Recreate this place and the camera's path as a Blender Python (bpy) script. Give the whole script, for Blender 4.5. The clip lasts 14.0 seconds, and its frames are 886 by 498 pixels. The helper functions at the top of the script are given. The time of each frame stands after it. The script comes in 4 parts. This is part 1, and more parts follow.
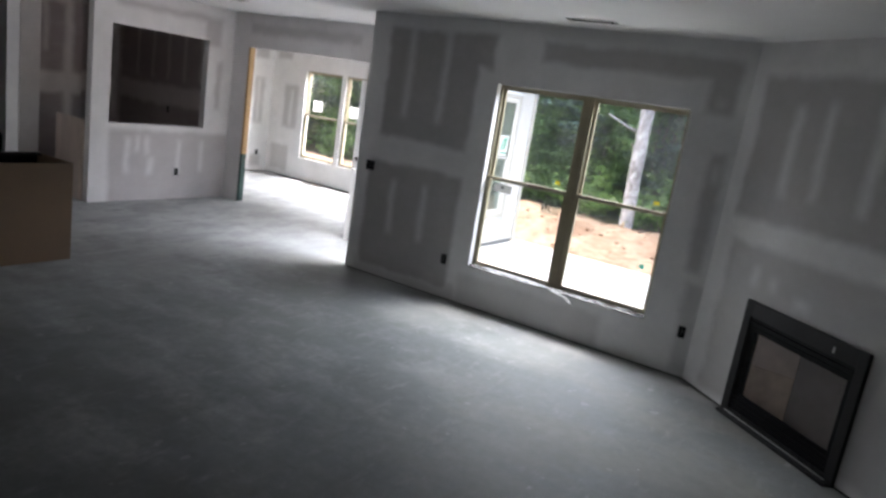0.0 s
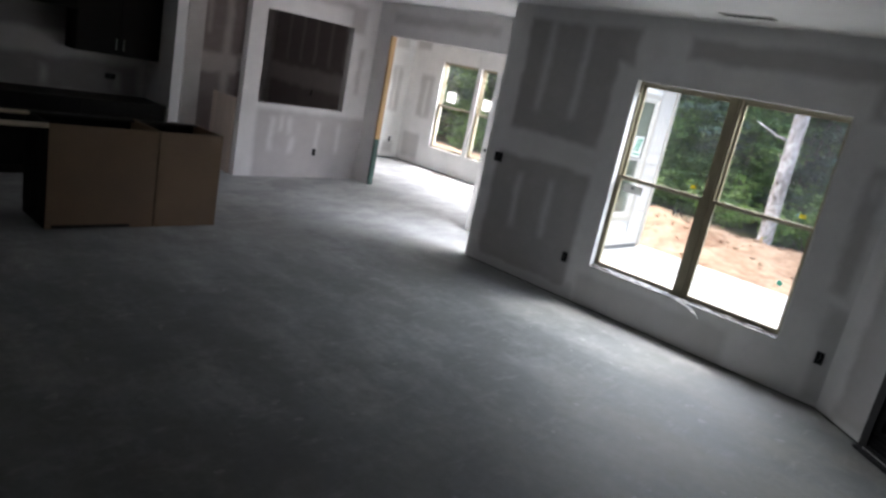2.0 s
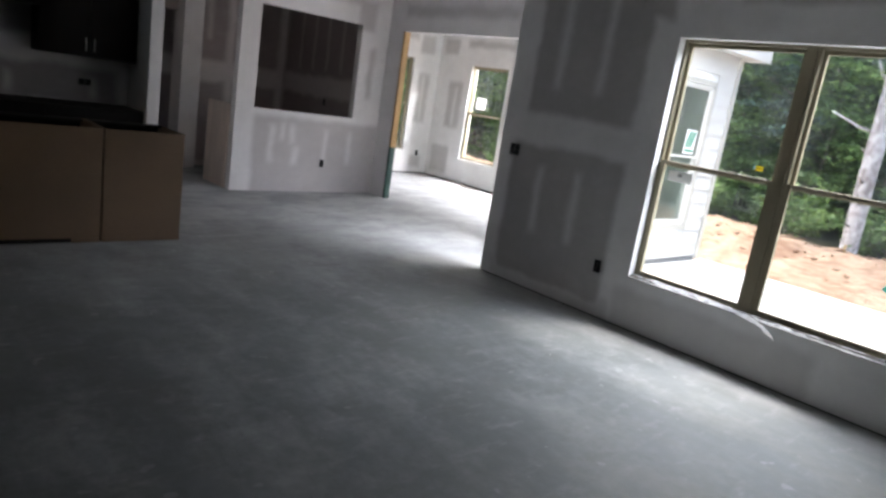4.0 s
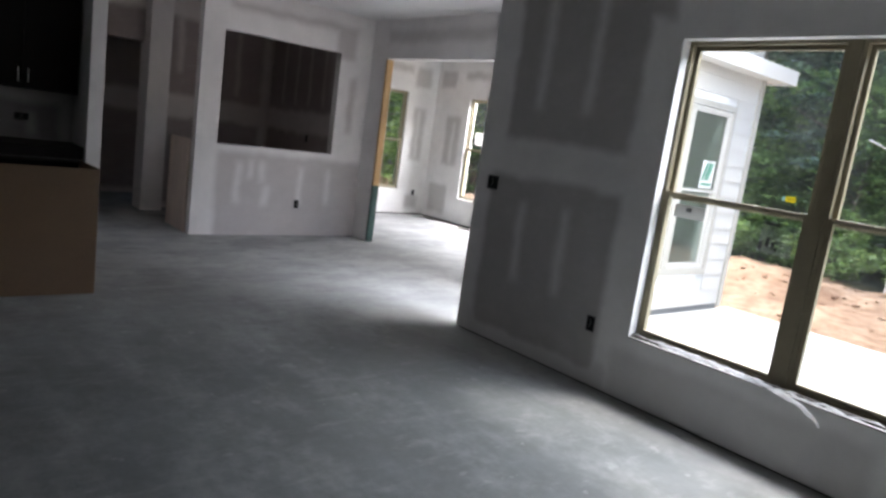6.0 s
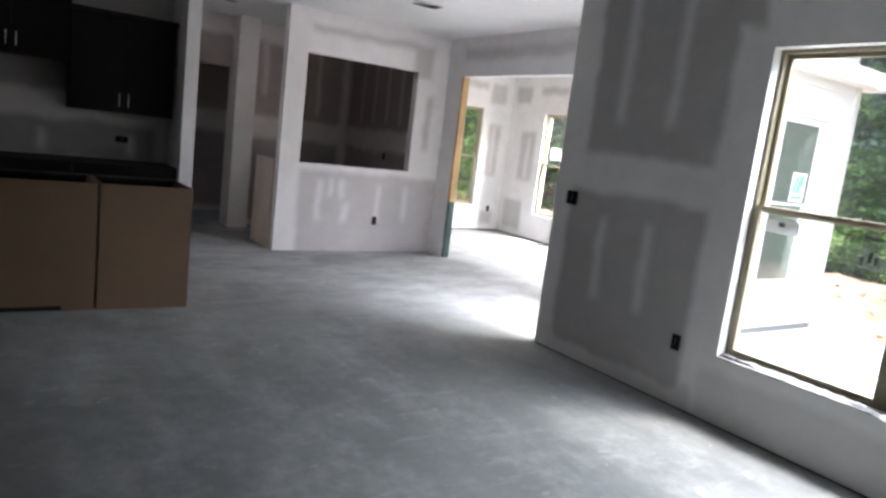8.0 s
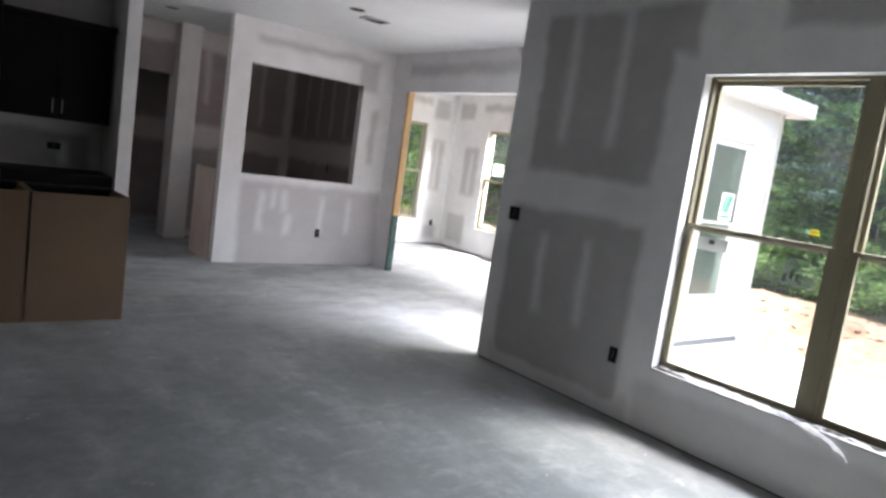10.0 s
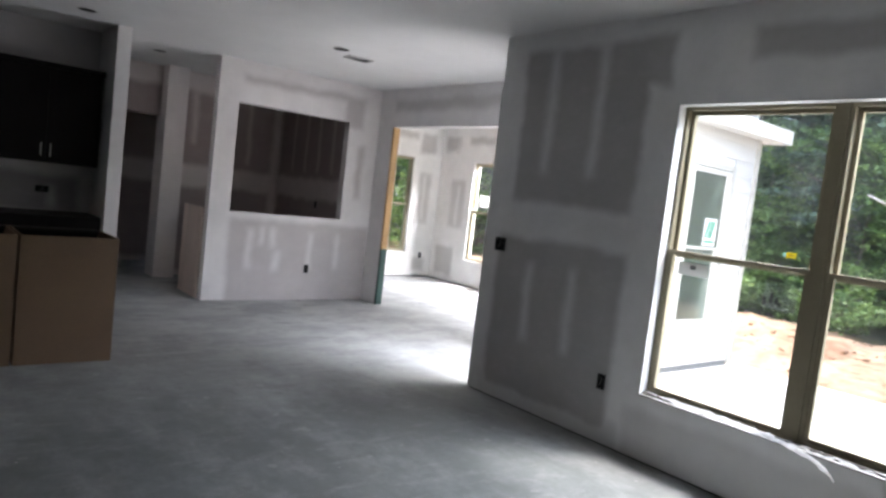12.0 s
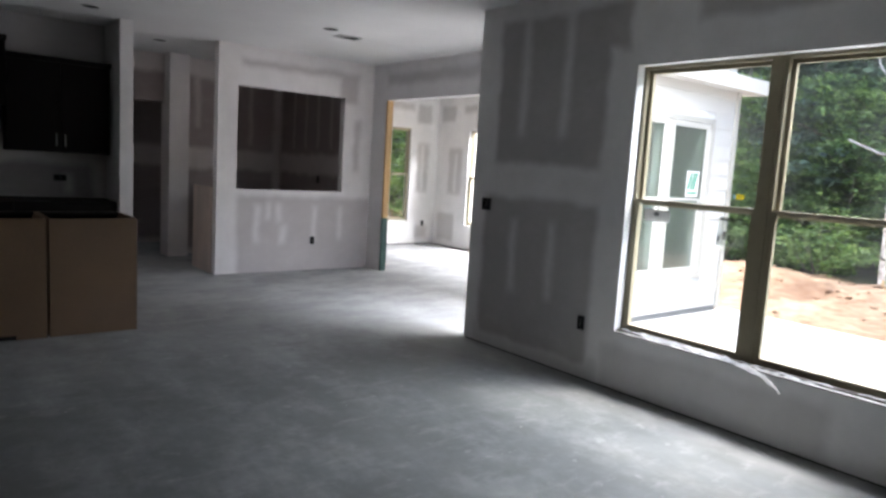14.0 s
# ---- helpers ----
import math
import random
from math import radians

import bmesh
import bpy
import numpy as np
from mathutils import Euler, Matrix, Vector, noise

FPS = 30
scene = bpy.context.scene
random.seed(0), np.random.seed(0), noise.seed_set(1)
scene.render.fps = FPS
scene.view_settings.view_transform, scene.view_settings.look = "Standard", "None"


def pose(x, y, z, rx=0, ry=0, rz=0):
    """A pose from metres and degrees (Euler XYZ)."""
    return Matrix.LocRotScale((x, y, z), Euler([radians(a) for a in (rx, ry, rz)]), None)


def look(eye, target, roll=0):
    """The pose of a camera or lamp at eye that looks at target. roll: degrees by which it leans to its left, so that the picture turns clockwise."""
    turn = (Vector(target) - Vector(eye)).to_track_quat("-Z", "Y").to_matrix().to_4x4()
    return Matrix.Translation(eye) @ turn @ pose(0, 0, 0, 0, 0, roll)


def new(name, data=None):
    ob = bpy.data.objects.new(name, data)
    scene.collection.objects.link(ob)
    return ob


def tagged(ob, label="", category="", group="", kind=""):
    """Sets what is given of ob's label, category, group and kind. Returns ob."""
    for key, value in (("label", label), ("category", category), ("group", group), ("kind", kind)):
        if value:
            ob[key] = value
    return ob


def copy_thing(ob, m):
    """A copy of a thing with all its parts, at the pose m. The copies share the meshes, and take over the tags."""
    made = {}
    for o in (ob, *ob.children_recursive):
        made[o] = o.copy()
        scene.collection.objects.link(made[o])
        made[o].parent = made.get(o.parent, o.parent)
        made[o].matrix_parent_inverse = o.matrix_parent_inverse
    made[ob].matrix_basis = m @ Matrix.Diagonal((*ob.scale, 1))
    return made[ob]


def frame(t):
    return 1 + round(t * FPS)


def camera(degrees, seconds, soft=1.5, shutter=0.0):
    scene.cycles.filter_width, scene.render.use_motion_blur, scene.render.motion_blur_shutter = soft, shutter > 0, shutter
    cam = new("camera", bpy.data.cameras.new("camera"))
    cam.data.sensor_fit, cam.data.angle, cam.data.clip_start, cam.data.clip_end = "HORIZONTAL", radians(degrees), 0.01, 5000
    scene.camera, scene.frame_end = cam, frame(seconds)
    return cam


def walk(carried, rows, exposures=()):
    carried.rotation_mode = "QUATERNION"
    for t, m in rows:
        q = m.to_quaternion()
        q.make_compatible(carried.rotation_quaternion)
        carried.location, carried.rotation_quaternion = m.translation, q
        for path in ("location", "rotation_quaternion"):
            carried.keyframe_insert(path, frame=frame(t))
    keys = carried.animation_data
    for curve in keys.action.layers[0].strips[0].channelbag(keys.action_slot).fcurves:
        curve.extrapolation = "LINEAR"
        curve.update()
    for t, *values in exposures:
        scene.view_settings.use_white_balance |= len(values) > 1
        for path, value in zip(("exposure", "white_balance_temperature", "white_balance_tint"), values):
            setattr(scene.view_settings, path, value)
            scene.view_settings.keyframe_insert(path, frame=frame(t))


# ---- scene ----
cam = camera(66.5, 14.0, soft=2.8)
PATH = [
    (0, (-5.719, -4.681, 1.971), (-4.045, -3.673, 1.542), 8.9),
    (0.5, (-5.734, -4.642, 1.943), (-4.148, -3.507, 1.502), 11.5),
    (1, (-5.753, -4.639, 1.936), (-4.247, -3.405, 1.477), 12.0),
    (1.5, (-5.757, -4.626, 1.932), (-4.291, -3.349, 1.461), 11.9),
    (2, (-5.706, -4.676, 1.92), (-4.25, -3.399, 1.421), 11.6),
    (2.5, (-5.543, -4.584, 1.825), (-4.103, -3.28, 1.351), 12.6),
    (2.7, (-5.5, -4.571, 1.801), (-4.099, -3.233, 1.302), 12.5),
    (4.8, (-3.797, -4.037, 1.432), (-2.441, -2.614, 1.063), 7.2),
    (5, (-3.684, -4.006, 1.418), (-2.211, -2.695, 1.088), 6.2),
    (5.3, (-3.585, -3.948, 1.395), (-1.984, -2.781, 1.117), 5.4),
    (5.5, (-3.49, -3.92, 1.453), (-1.904, -2.738, 1.161), 6.0),
    (6, (-3.532, -3.818, 1.473), (-2.2445, -2.3235, 1.1405), 7.9),
    (6.5, (-3.529, -3.783, 1.448), (-2.578, -2.058, 1.105), 4.7),
    (7, (-3.536, -3.787, 1.452), (-2.617, -2.038, 1.141), 3.7),
    (7.5, (-3.54, -3.784, 1.46), (-2.463, -2.132, 1.13), 7.0),
    (8, (-3.567, -3.796, 1.469), (-2.451, -2.166, 1.155), 6.9),
    (8.5, (-3.568, -3.799, 1.465), (-2.42, -2.189, 1.169), 6.6),
    (9, (-3.569, -3.808, 1.466), (-2.362, -2.24, 1.173), 6.6),
    (9.2, (-3.577, -3.805, 1.463), (-2.349, -2.252, 1.182), 7.5),
    (11.3, (-3.621, -3.851, 1.491), (-2.361, -2.309, 1.309), 7.7),
    (11.5, (-3.621, -3.852, 1.485), (-2.356, -2.313, 1.313), 7.0),
    (12, (-3.624, -3.88, 1.484), (-2.352, -2.344, 1.329), 6.7),
    (12.5, (-3.65, -3.911, 1.488), (-2.362, -2.387, 1.354), 7.4),
    (13, (-3.676, -4.01, 1.49), (-2.383, -2.488, 1.373), 6.3),
    (13.5, (-3.682, -4.207, 1.468), (-2.392, -2.685, 1.326), 6.5),
    (14, (-3.779, -4.317, 1.46), (-2.531, -2.774, 1.217), 3.5),
]
EXPOSURE = [(t, stops, 6500, 13) for t, stops in ((0.0, 3.12), (1.0, 3.0), (2.0, 2.96), (5.0, 3.08), (5.5, 3.06), (6.0, 2.83), (6.5, 3.13), (7.0, 3.42), (7.5, 3.58), (9.0, 3.68), (11.3, 3.36), (12.0, 3.37), (13.0, 3.3), (14.0, 3.14))]
walk(cam, [(t, look(eye, target, roll)) for t, eye, target, roll in PATH], EXPOSURE)

# ---- light: an overcast sky and a weak, wide sun ----
SUN_TURN, SUN_RISE = 120.0, 62.0
world = bpy.data.worlds.new("overcast_sky")
scene.world = world
world.use_nodes = True
sky = world.node_tree.nodes.new("ShaderNodeTexSky")
sky.sky_type, sky.sun_disc = "NISHITA", False
sky.sun_elevation, sky.sun_rotation = radians(SUN_RISE), radians(SUN_TURN)
sky.air_density, sky.dust_density, sky.ozone_density = 1.0, 1.5, 1.5
world.node_tree.nodes["Background"].inputs["Strength"].default_value = 0.09
world.node_tree.links.new(sky.outputs[0], world.node_tree.nodes["Background"].inputs["Color"])
sun = new("sun", bpy.data.lights.new("sun", "SUN"))
sun.data.energy, sun.data.angle, sun.data.color = 0.55, radians(14), (1.0, 0.96, 0.9)
sun_way = Vector((math.sin(radians(SUN_TURN)) * math.cos(radians(SUN_RISE)), math.cos(radians(SUN_TURN)) * math.cos(radians(SUN_RISE)), math.sin(radians(SUN_RISE))))
sun.matrix_world = look(sun_way * 40, (0, 0, 0))


def fill_lamp(name, eye, target, width, height, watts, colour=(0.955, 0.965, 1.0)):
    """An added area lamp, out of view, that strengthens the sky's light indoors."""
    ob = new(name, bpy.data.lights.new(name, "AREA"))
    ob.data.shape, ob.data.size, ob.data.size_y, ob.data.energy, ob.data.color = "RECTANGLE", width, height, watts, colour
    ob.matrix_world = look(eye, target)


# added lamps; most hang outdoors above the openings they shine through
fill_lamp("window_sky", (3.3, -2.5, 4.7), (-0.7, -2.48, 3.2), 9.0, 2.0, 130, (0.9, 0.94, 1.0))
fill_lamp("window_zenith", (1.0, -2.5, 3.16), (-0.5, -2.5, 0.3), 4.6, 0.8, 28, (0.9, 0.94, 1.0))
fill_lamp("sunroom_east_fill", (5.1, 3.6, 2.95), (2.4, 3.2, 0.2), 3.8, 0.7, 150)
fill_lamp("sunroom_window_fill", (4.21, 1.95, 1.27), (1.0, 2.1, 0.25), 0.86, 1.6, 8)
fill_lamp("doorway_fill", (0.62, -0.85, 2.75), (0.6, 0.45, 0.0), 0.8, 0.6, 26)


# ---- materials ----
def link(tree, a, b):
    tree.links.new(a, b)


def node(tree, kind, **values):
    n = tree.nodes.new(kind)
    for k, v in values.items():
        n.inputs[k].default_value = v
    return n


def maths(tree, op, a, b=None, c=None):
    n = tree.nodes.new("ShaderNodeMath")
    n.operation = op
    for i, v in enumerate((a, b, c)):
        if v is None:
            continue
        if isinstance(v, (int, float)):
            n.inputs[i].default_value = v
        else:
            link(tree, v, n.inputs[i])
    return n.outputs[0]


def ramp(tree, value, lo, hi, out_lo=0.0, out_hi=1.0, smooth=True):
    n = tree.nodes.new("ShaderNodeMapRange")
    n.interpolation_type = "SMOOTHSTEP" if smooth else "LINEAR"
    link(tree, value, n.inputs[0])
    for i, v in enumerate((lo, hi, out_lo, out_hi)):
        n.inputs[i + 1].default_value = v
    return n.outputs[0]


def noise_of(tree, coords, scale, detail=4.0, rough=0.55, stretch=None):
    if stretch:
        m = tree.nodes.new("ShaderNodeMapping")
        m.inputs["Scale"].default_value = stretch
        link(tree, coords, m.inputs[0])
        coords = m.outputs[0]
    n = node(tree, "ShaderNodeTexNoise", Scale=scale, Detail=detail, Roughness=rough)
    link(tree, coords, n.inputs["Vector"])
    return n.outputs[0]


def blend(tree, fac, a, b):
    n = tree.nodes.new("ShaderNodeMix")
    n.data_type = "RGBA"
    if isinstance(fac, float):
        n.inputs[0].default_value = fac
    else:
        link(tree, fac, n.inputs[0])
    for i, v in ((6, a), (7, b)):
        if isinstance(v, tuple):
            n.inputs[i].default_value = (*v, 1)
        else:
            link(tree, v, n.inputs[i])
    return n.outputs[2]


def bump(tree, shader, height, strength, distance=0.01):
    n = node(tree, "ShaderNodeBump", Strength=strength, Distance=distance)
    link(tree, height, n.inputs["Height"])
    link(tree, n.outputs[0], shader.inputs["Normal"])


def start(name):
    m = bpy.data.materials.new(name)
    m.use_nodes = True
    tree = m.node_tree
    place = tree.nodes.new("ShaderNodeNewGeometry").outputs["Position"]
    return m, tree, tree.nodes["Principled BSDF"], place


def plain(name, colour, rough=0.6, metal=0.0, vary=0.12, coarse=2.0, fine=60.0, relief=0.15, stretch=None, spec=0.5):
    """A surface of one colour with blotches and grain."""
    m, tree, bsdf, place = start(name)
    big = noise_of(tree, place, coarse, 3.0, 0.6, stretch)
    small = noise_of(tree, place, fine, 3.0, 0.6, stretch)
    both = maths(tree, "ADD", maths(tree, "MULTIPLY", big, 0.65), maths(tree, "MULTIPLY", small, 0.35))
    lo = tuple(c * (1 - vary) for c in colour)
    hi = tuple(min(1.0, c * (1 + vary)) for c in colour)
    link(tree, blend(tree, ramp(tree, both, 0.35, 0.65), lo, hi), bsdf.inputs["Base Color"])
    link(tree, ramp(tree, both, 0.3, 0.7, max(0.03, rough - 0.08), min(1, rough + 0.08)), bsdf.inputs["Roughness"])
    bsdf.inputs["Metallic"].default_value = metal
    bsdf.inputs["Specular IOR Level"].default_value = spec
    if relief:
        bump(tree, bsdf, small, relief, 0.004)
    return m


def patch_group():
    g = bpy.data.node_groups.new("soft_patch", "ShaderNodeTree")
    for n in ("U", "V", "Centre U", "Half U", "Centre V", "Half V", "Soft"):
        g.interface.new_socket(n, in_out="INPUT", socket_type="NodeSocketFloat")
    g.interface.new_socket("Mask", in_out="OUTPUT", socket_type="NodeSocketFloat")
    a, b = g.nodes.new("NodeGroupInput"), g.nodes.new("NodeGroupOutput")
    i = a.outputs

    def side(p, c, h):
        off = maths(g, "ABSOLUTE", maths(g, "SUBTRACT", i[p], i[c]))
        return maths(g, "DIVIDE", maths(g, "SUBTRACT", i[h], off), i["Soft"])

    u, v = side("U", "Centre U", "Half U"), side("V", "Centre V", "Half V")
    m = maths(g, "SMOOTH_MIN", u, v, 1.0)
    link(g, ramp(g, m, -0.5, 0.8), b.inputs[0])
    return g


PATCH = patch_group()
MUD, PAPER = (0.8, 0.795, 0.79), (0.45, 0.44, 0.433)


def drywall(name, along, paper, smears=(), paper_colour=PAPER, mud=MUD, soft=0.085, smear_soft=0.085):
    """Hung gypsum board: bare grey paper where listed, white joint compound elsewhere, thin smears of it over the screws.
    Patches are (from, to, bottom, top) along the wall and up it, in metres."""
    m, tree, bsdf, place = start(name)
    warp = noise_of(tree, place, 3.0, 3.0, 0.6)
    warp2 = noise_of(tree, place, 2.1, 2.0, 0.6, (1.3, 1.3, 0.8))
    dot = tree.nodes.new("ShaderNodeVectorMath")
    dot.operation = "DOT_PRODUCT"
    link(tree, place, dot.inputs[0])
    dot.inputs[1].default_value = along
    sep = tree.nodes.new("ShaderNodeSeparateXYZ")
    link(tree, place, sep.inputs[0])
    u = maths(tree, "ADD", dot.outputs["Value"], ramp(tree, warp, 0.2, 0.8, -0.03, 0.03, False))
    v = maths(tree, "ADD", sep.outputs[2], ramp(tree, warp2, 0.2, 0.8, -0.035, 0.035, False))

    def union(rects, s):
        total = None
        for u0, u1, v0, v1, *strength in rects:
            g = tree.nodes.new("ShaderNodeGroup")
            g.node_tree = PATCH
            link(tree, u, g.inputs[0])
            link(tree, v, g.inputs[1])
            for k, val in (("Centre U", (u0 + u1) / 2), ("Half U", abs(u1 - u0) / 2), ("Centre V", (v0 + v1) / 2), ("Half V", abs(v1 - v0) / 2), ("Soft", s)):
                g.inputs[k].default_value = val
            mask = maths(tree, "MULTIPLY", g.outputs[0], strength[0]) if strength else g.outputs[0]
            total = mask if total is None else maths(tree, "MAXIMUM", total, mask)
        return total

    big = noise_of(tree, place, 1.7, 4.0, 0.6)
    grain = noise_of(tree, place, 90.0, 3.0, 0.6)
    trowel = noise_of(tree, place, 7.0, 4.0, 0.7, (0.7, 0.7, 1.5))
    soft_cloud = noise_of(tree, place, 4.5, 4.0, 0.65)
    tone = maths(tree, "ADD", maths(tree, "MULTIPLY", big, 0.55), maths(tree, "ADD", maths(tree, "MULTIPLY", soft_cloud, 0.33), maths(tree, "MULTIPLY", trowel, 0.12)))
    mud_c = blend(tree, ramp(tree, tone, 0.3, 0.7), tuple(c * 0.9 for c in mud), tuple(min(1, c * 1.06) for c in mud))
    pap_c = blend(tree, ramp(tree, tone, 0.3, 0.7), tuple(c * 0.93 for c in paper_colour), tuple(c * 1.08 for c in paper_colour))
    colour = mud_c
    height = maths(tree, "MULTIPLY", trowel, 0.3)
    if paper:
        mask = maths(tree, "MULTIPLY", union(paper, soft), ramp(tree, trowel, 0.2, 0.6, 0.86, 1.0))
        colour = blend(tree, mask, mud_c, pap_c)
        if smears:
            over = maths(tree, "MULTIPLY", union(smears, smear_soft), ramp(tree, trowel, 0.3, 0.65, 0.7, 0.92))
            colour = blend(tree, over, colour, tuple(c * 0.97 for c in mud))
            mask = maths(tree, "SUBTRACT", mask, over)
        height = maths(tree, "SUBTRACT", height, mask)
    link(tree, colour, bsdf.inputs["Base Color"])
    bsdf.inputs["Roughness"].default_value = 0.85
    bsdf.inputs["Specular IOR Level"].default_value = 0.3
    bump(tree, bsdf, maths(tree, "ADD", height, maths(tree, "MULTIPLY", grain, 0.3)), 0.25, 0.003)
    return m


def concrete_floor():
    """A troweled slab: gypsum dust, darker damp and swept patches, daylight painted in paler."""
    m, tree, bsdf, place = start("dusty_concrete")
    cloud = noise_of(tree, place, 0.75, 6.0, 0.62)
    sweep = noise_of(tree, place, 1.5, 6.0, 0.68, (1.0, 0.5, 1.0))
    fine = noise_of(tree, place, 12.0, 5.0, 0.7)
    grain = noise_of(tree, place, 120.0, 3.0, 0.6)
    sep = tree.nodes.new("ShaderNodeSeparateXYZ")
    link(tree, place, sep.inputs[0])
    tone = maths(tree, "ADD", maths(tree, "MULTIPLY", cloud, 0.5), maths(tree, "ADD", maths(tree, "MULTIPLY", sweep, 0.4), maths(tree, "MULTIPLY", fine, 0.1)))
    colour = blend(tree, ramp(tree, tone, 0.34, 0.66), (0.128, 0.135, 0.134), (0.246, 0.26, 0.263))
    # paler towards the sunroom: gypsum dust, and the sunroom's light painted in
    near_sunroom = ramp(tree, maths(tree, "ADD", sep.outputs[1], maths(tree, "MULTIPLY", sep.outputs[0], 0.35)), -1.5, 2.2, 0.0, 0.5)
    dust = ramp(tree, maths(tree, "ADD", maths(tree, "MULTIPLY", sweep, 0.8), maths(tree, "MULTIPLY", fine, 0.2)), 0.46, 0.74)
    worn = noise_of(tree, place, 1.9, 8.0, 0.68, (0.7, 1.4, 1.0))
    near_sunroom = maths(tree, "MULTIPLY", near_sunroom, ramp(tree, worn, 0.42, 0.58, 0.55, 1.15))
    colour = blend(tree, near_sunroom, colour, (0.5, 0.5, 0.495))
    colour = blend(tree, maths(tree, "MULTIPLY", dust, 0.36), colour, (0.52, 0.52, 0.515))
    # daylight at the foot of the window wall, painted in as a paler band
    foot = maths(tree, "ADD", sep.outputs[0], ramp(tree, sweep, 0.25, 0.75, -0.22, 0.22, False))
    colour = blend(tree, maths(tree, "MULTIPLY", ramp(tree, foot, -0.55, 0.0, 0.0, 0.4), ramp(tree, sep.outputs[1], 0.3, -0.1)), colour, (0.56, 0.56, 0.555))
    blot = noise_of(tree, place, 3.2, 6.0, 0.72)
    colour = blend(tree, ramp(tree, blot, 0.5, 0.72, 0.0, 0.42), colour, (0.135, 0.138, 0.13))
    drag = noise_of(tree, place, 6.5, 6.0, 0.7, (0.55, 1.5, 1.0))
    colour = blend(tree, ramp(tree, drag, 0.52, 0.74, 0.0, 0.32), colour, (0.42, 0.42, 0.415))
    smear = noise_of(tree, place, 2.6, 8.0, 0.72, (0.6, 1.5, 1.0))
    colour = blend(tree, maths(tree, "MULTIPLY", ramp(tree, smear, 0.55, 0.66, 0.0, 0.5), ramp(tree, sep.outputs[1], -2.5, 1.2, 0.25, 1.0)), colour, (0.16, 0.158, 0.152))
    scuff = noise_of(tree, place, 9.0, 5.0, 0.75, (1.6, 0.6, 1.0))
    colour = blend(tree, ramp(tree, scuff, 0.55, 0.72, 0.0, 0.34), colour, (0.12, 0.122, 0.12))
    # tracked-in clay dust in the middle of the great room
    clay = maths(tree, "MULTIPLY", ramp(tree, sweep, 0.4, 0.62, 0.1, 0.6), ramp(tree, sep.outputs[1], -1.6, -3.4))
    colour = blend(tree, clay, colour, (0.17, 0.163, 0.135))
    spots = ramp(tree, noise_of(tree, place, 7.0, 2.0, 0.5), 0.69, 0.72)
    colour = blend(tree, maths(tree, "MULTIPLY", spots, 0.22), colour, (0.5, 0.5, 0.49))
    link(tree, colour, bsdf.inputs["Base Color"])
    link(tree, ramp(tree, tone, 0.35, 0.65, 0.5, 0.68), bsdf.inputs["Roughness"])
    bsdf.inputs["Specular IOR Level"].default_value = 0.3
    bump(tree, bsdf, maths(tree, "ADD", maths(tree, "MULTIPLY", fine, 0.6), maths(tree, "MULTIPLY", grain, 0.25)), 0.12, 0.004)
    return m


def glass(name, tint=(1, 1, 1), dust=0.005, gloss=1.0):
    """A thin clear pane: mostly clear, mirror-like at a slant."""
    m, tree, bsdf, place = start(name)
    tree.nodes.remove(bsdf)
    clear = node(tree, "ShaderNodeBsdfTransparent", Color=(*tint, 1))
    shine = node(tree, "ShaderNodeBsdfGlossy", Roughness=0.02)
    slant = node(tree, "ShaderNodeLayerWeight", Blend=0.5)
    fres = maths(tree, "MULTIPLY", maths(tree, "MULTIPLY_ADD", maths(tree, "POWER", slant.outputs["Facing"], 5.0), 0.9, 0.04), gloss)
    mix = tree.nodes.new("ShaderNodeMixShader")
    link(tree, fres, mix.inputs[0])
    link(tree, clear.outputs[0], mix.inputs[1])
    link(tree, shine.outputs[0], mix.inputs[2])
    # pale film: dirt on the pane, with window glare painted in
    veil = node(tree, "ShaderNodeBsdfTranslucent", Color=(0.8, 0.82, 0.82, 1))
    film = tree.nodes.new("ShaderNodeMixShader")
    smear = noise_of(tree, place, 3.0, 4.0, 0.6, (1, 1, 0.6))
    link(tree, ramp(tree, smear, 0.3, 0.8, dust * 0.12, dust), film.inputs[0])
    link(tree, mix.outputs[0], film.inputs[1])
    link(tree, veil.outputs[0], film.inputs[2])
    link(tree, film.outputs[0], tree.nodes["Material Output"].inputs["Surface"])
    return m


def paper(name, colour):
    """Thin paper that lets some light through."""
    m, tree, bsdf, place = start(name)
    small = noise_of(tree, place, 40.0, 3.0)
    tint = blend(tree, ramp(tree, small, 0.3, 0.7), tuple(c * 0.95 for c in colour), colour)
    link(tree, tint, bsdf.inputs["Base Color"])
    bsdf.inputs["Roughness"].default_value = 0.7
    through_light = tree.nodes.new("ShaderNodeBsdfTranslucent")
    link(tree, tint, through_light.inputs[0])
    mix = tree.nodes.new("ShaderNodeMixShader")
    mix.inputs[0].default_value = 0.45
    link(tree, bsdf.outputs[0], mix.inputs[1])
    link(tree, through_light.outputs[0], mix.inputs[2])
    link(tree, mix.outputs[0], tree.nodes["Material Output"].inputs["Surface"])
    return m


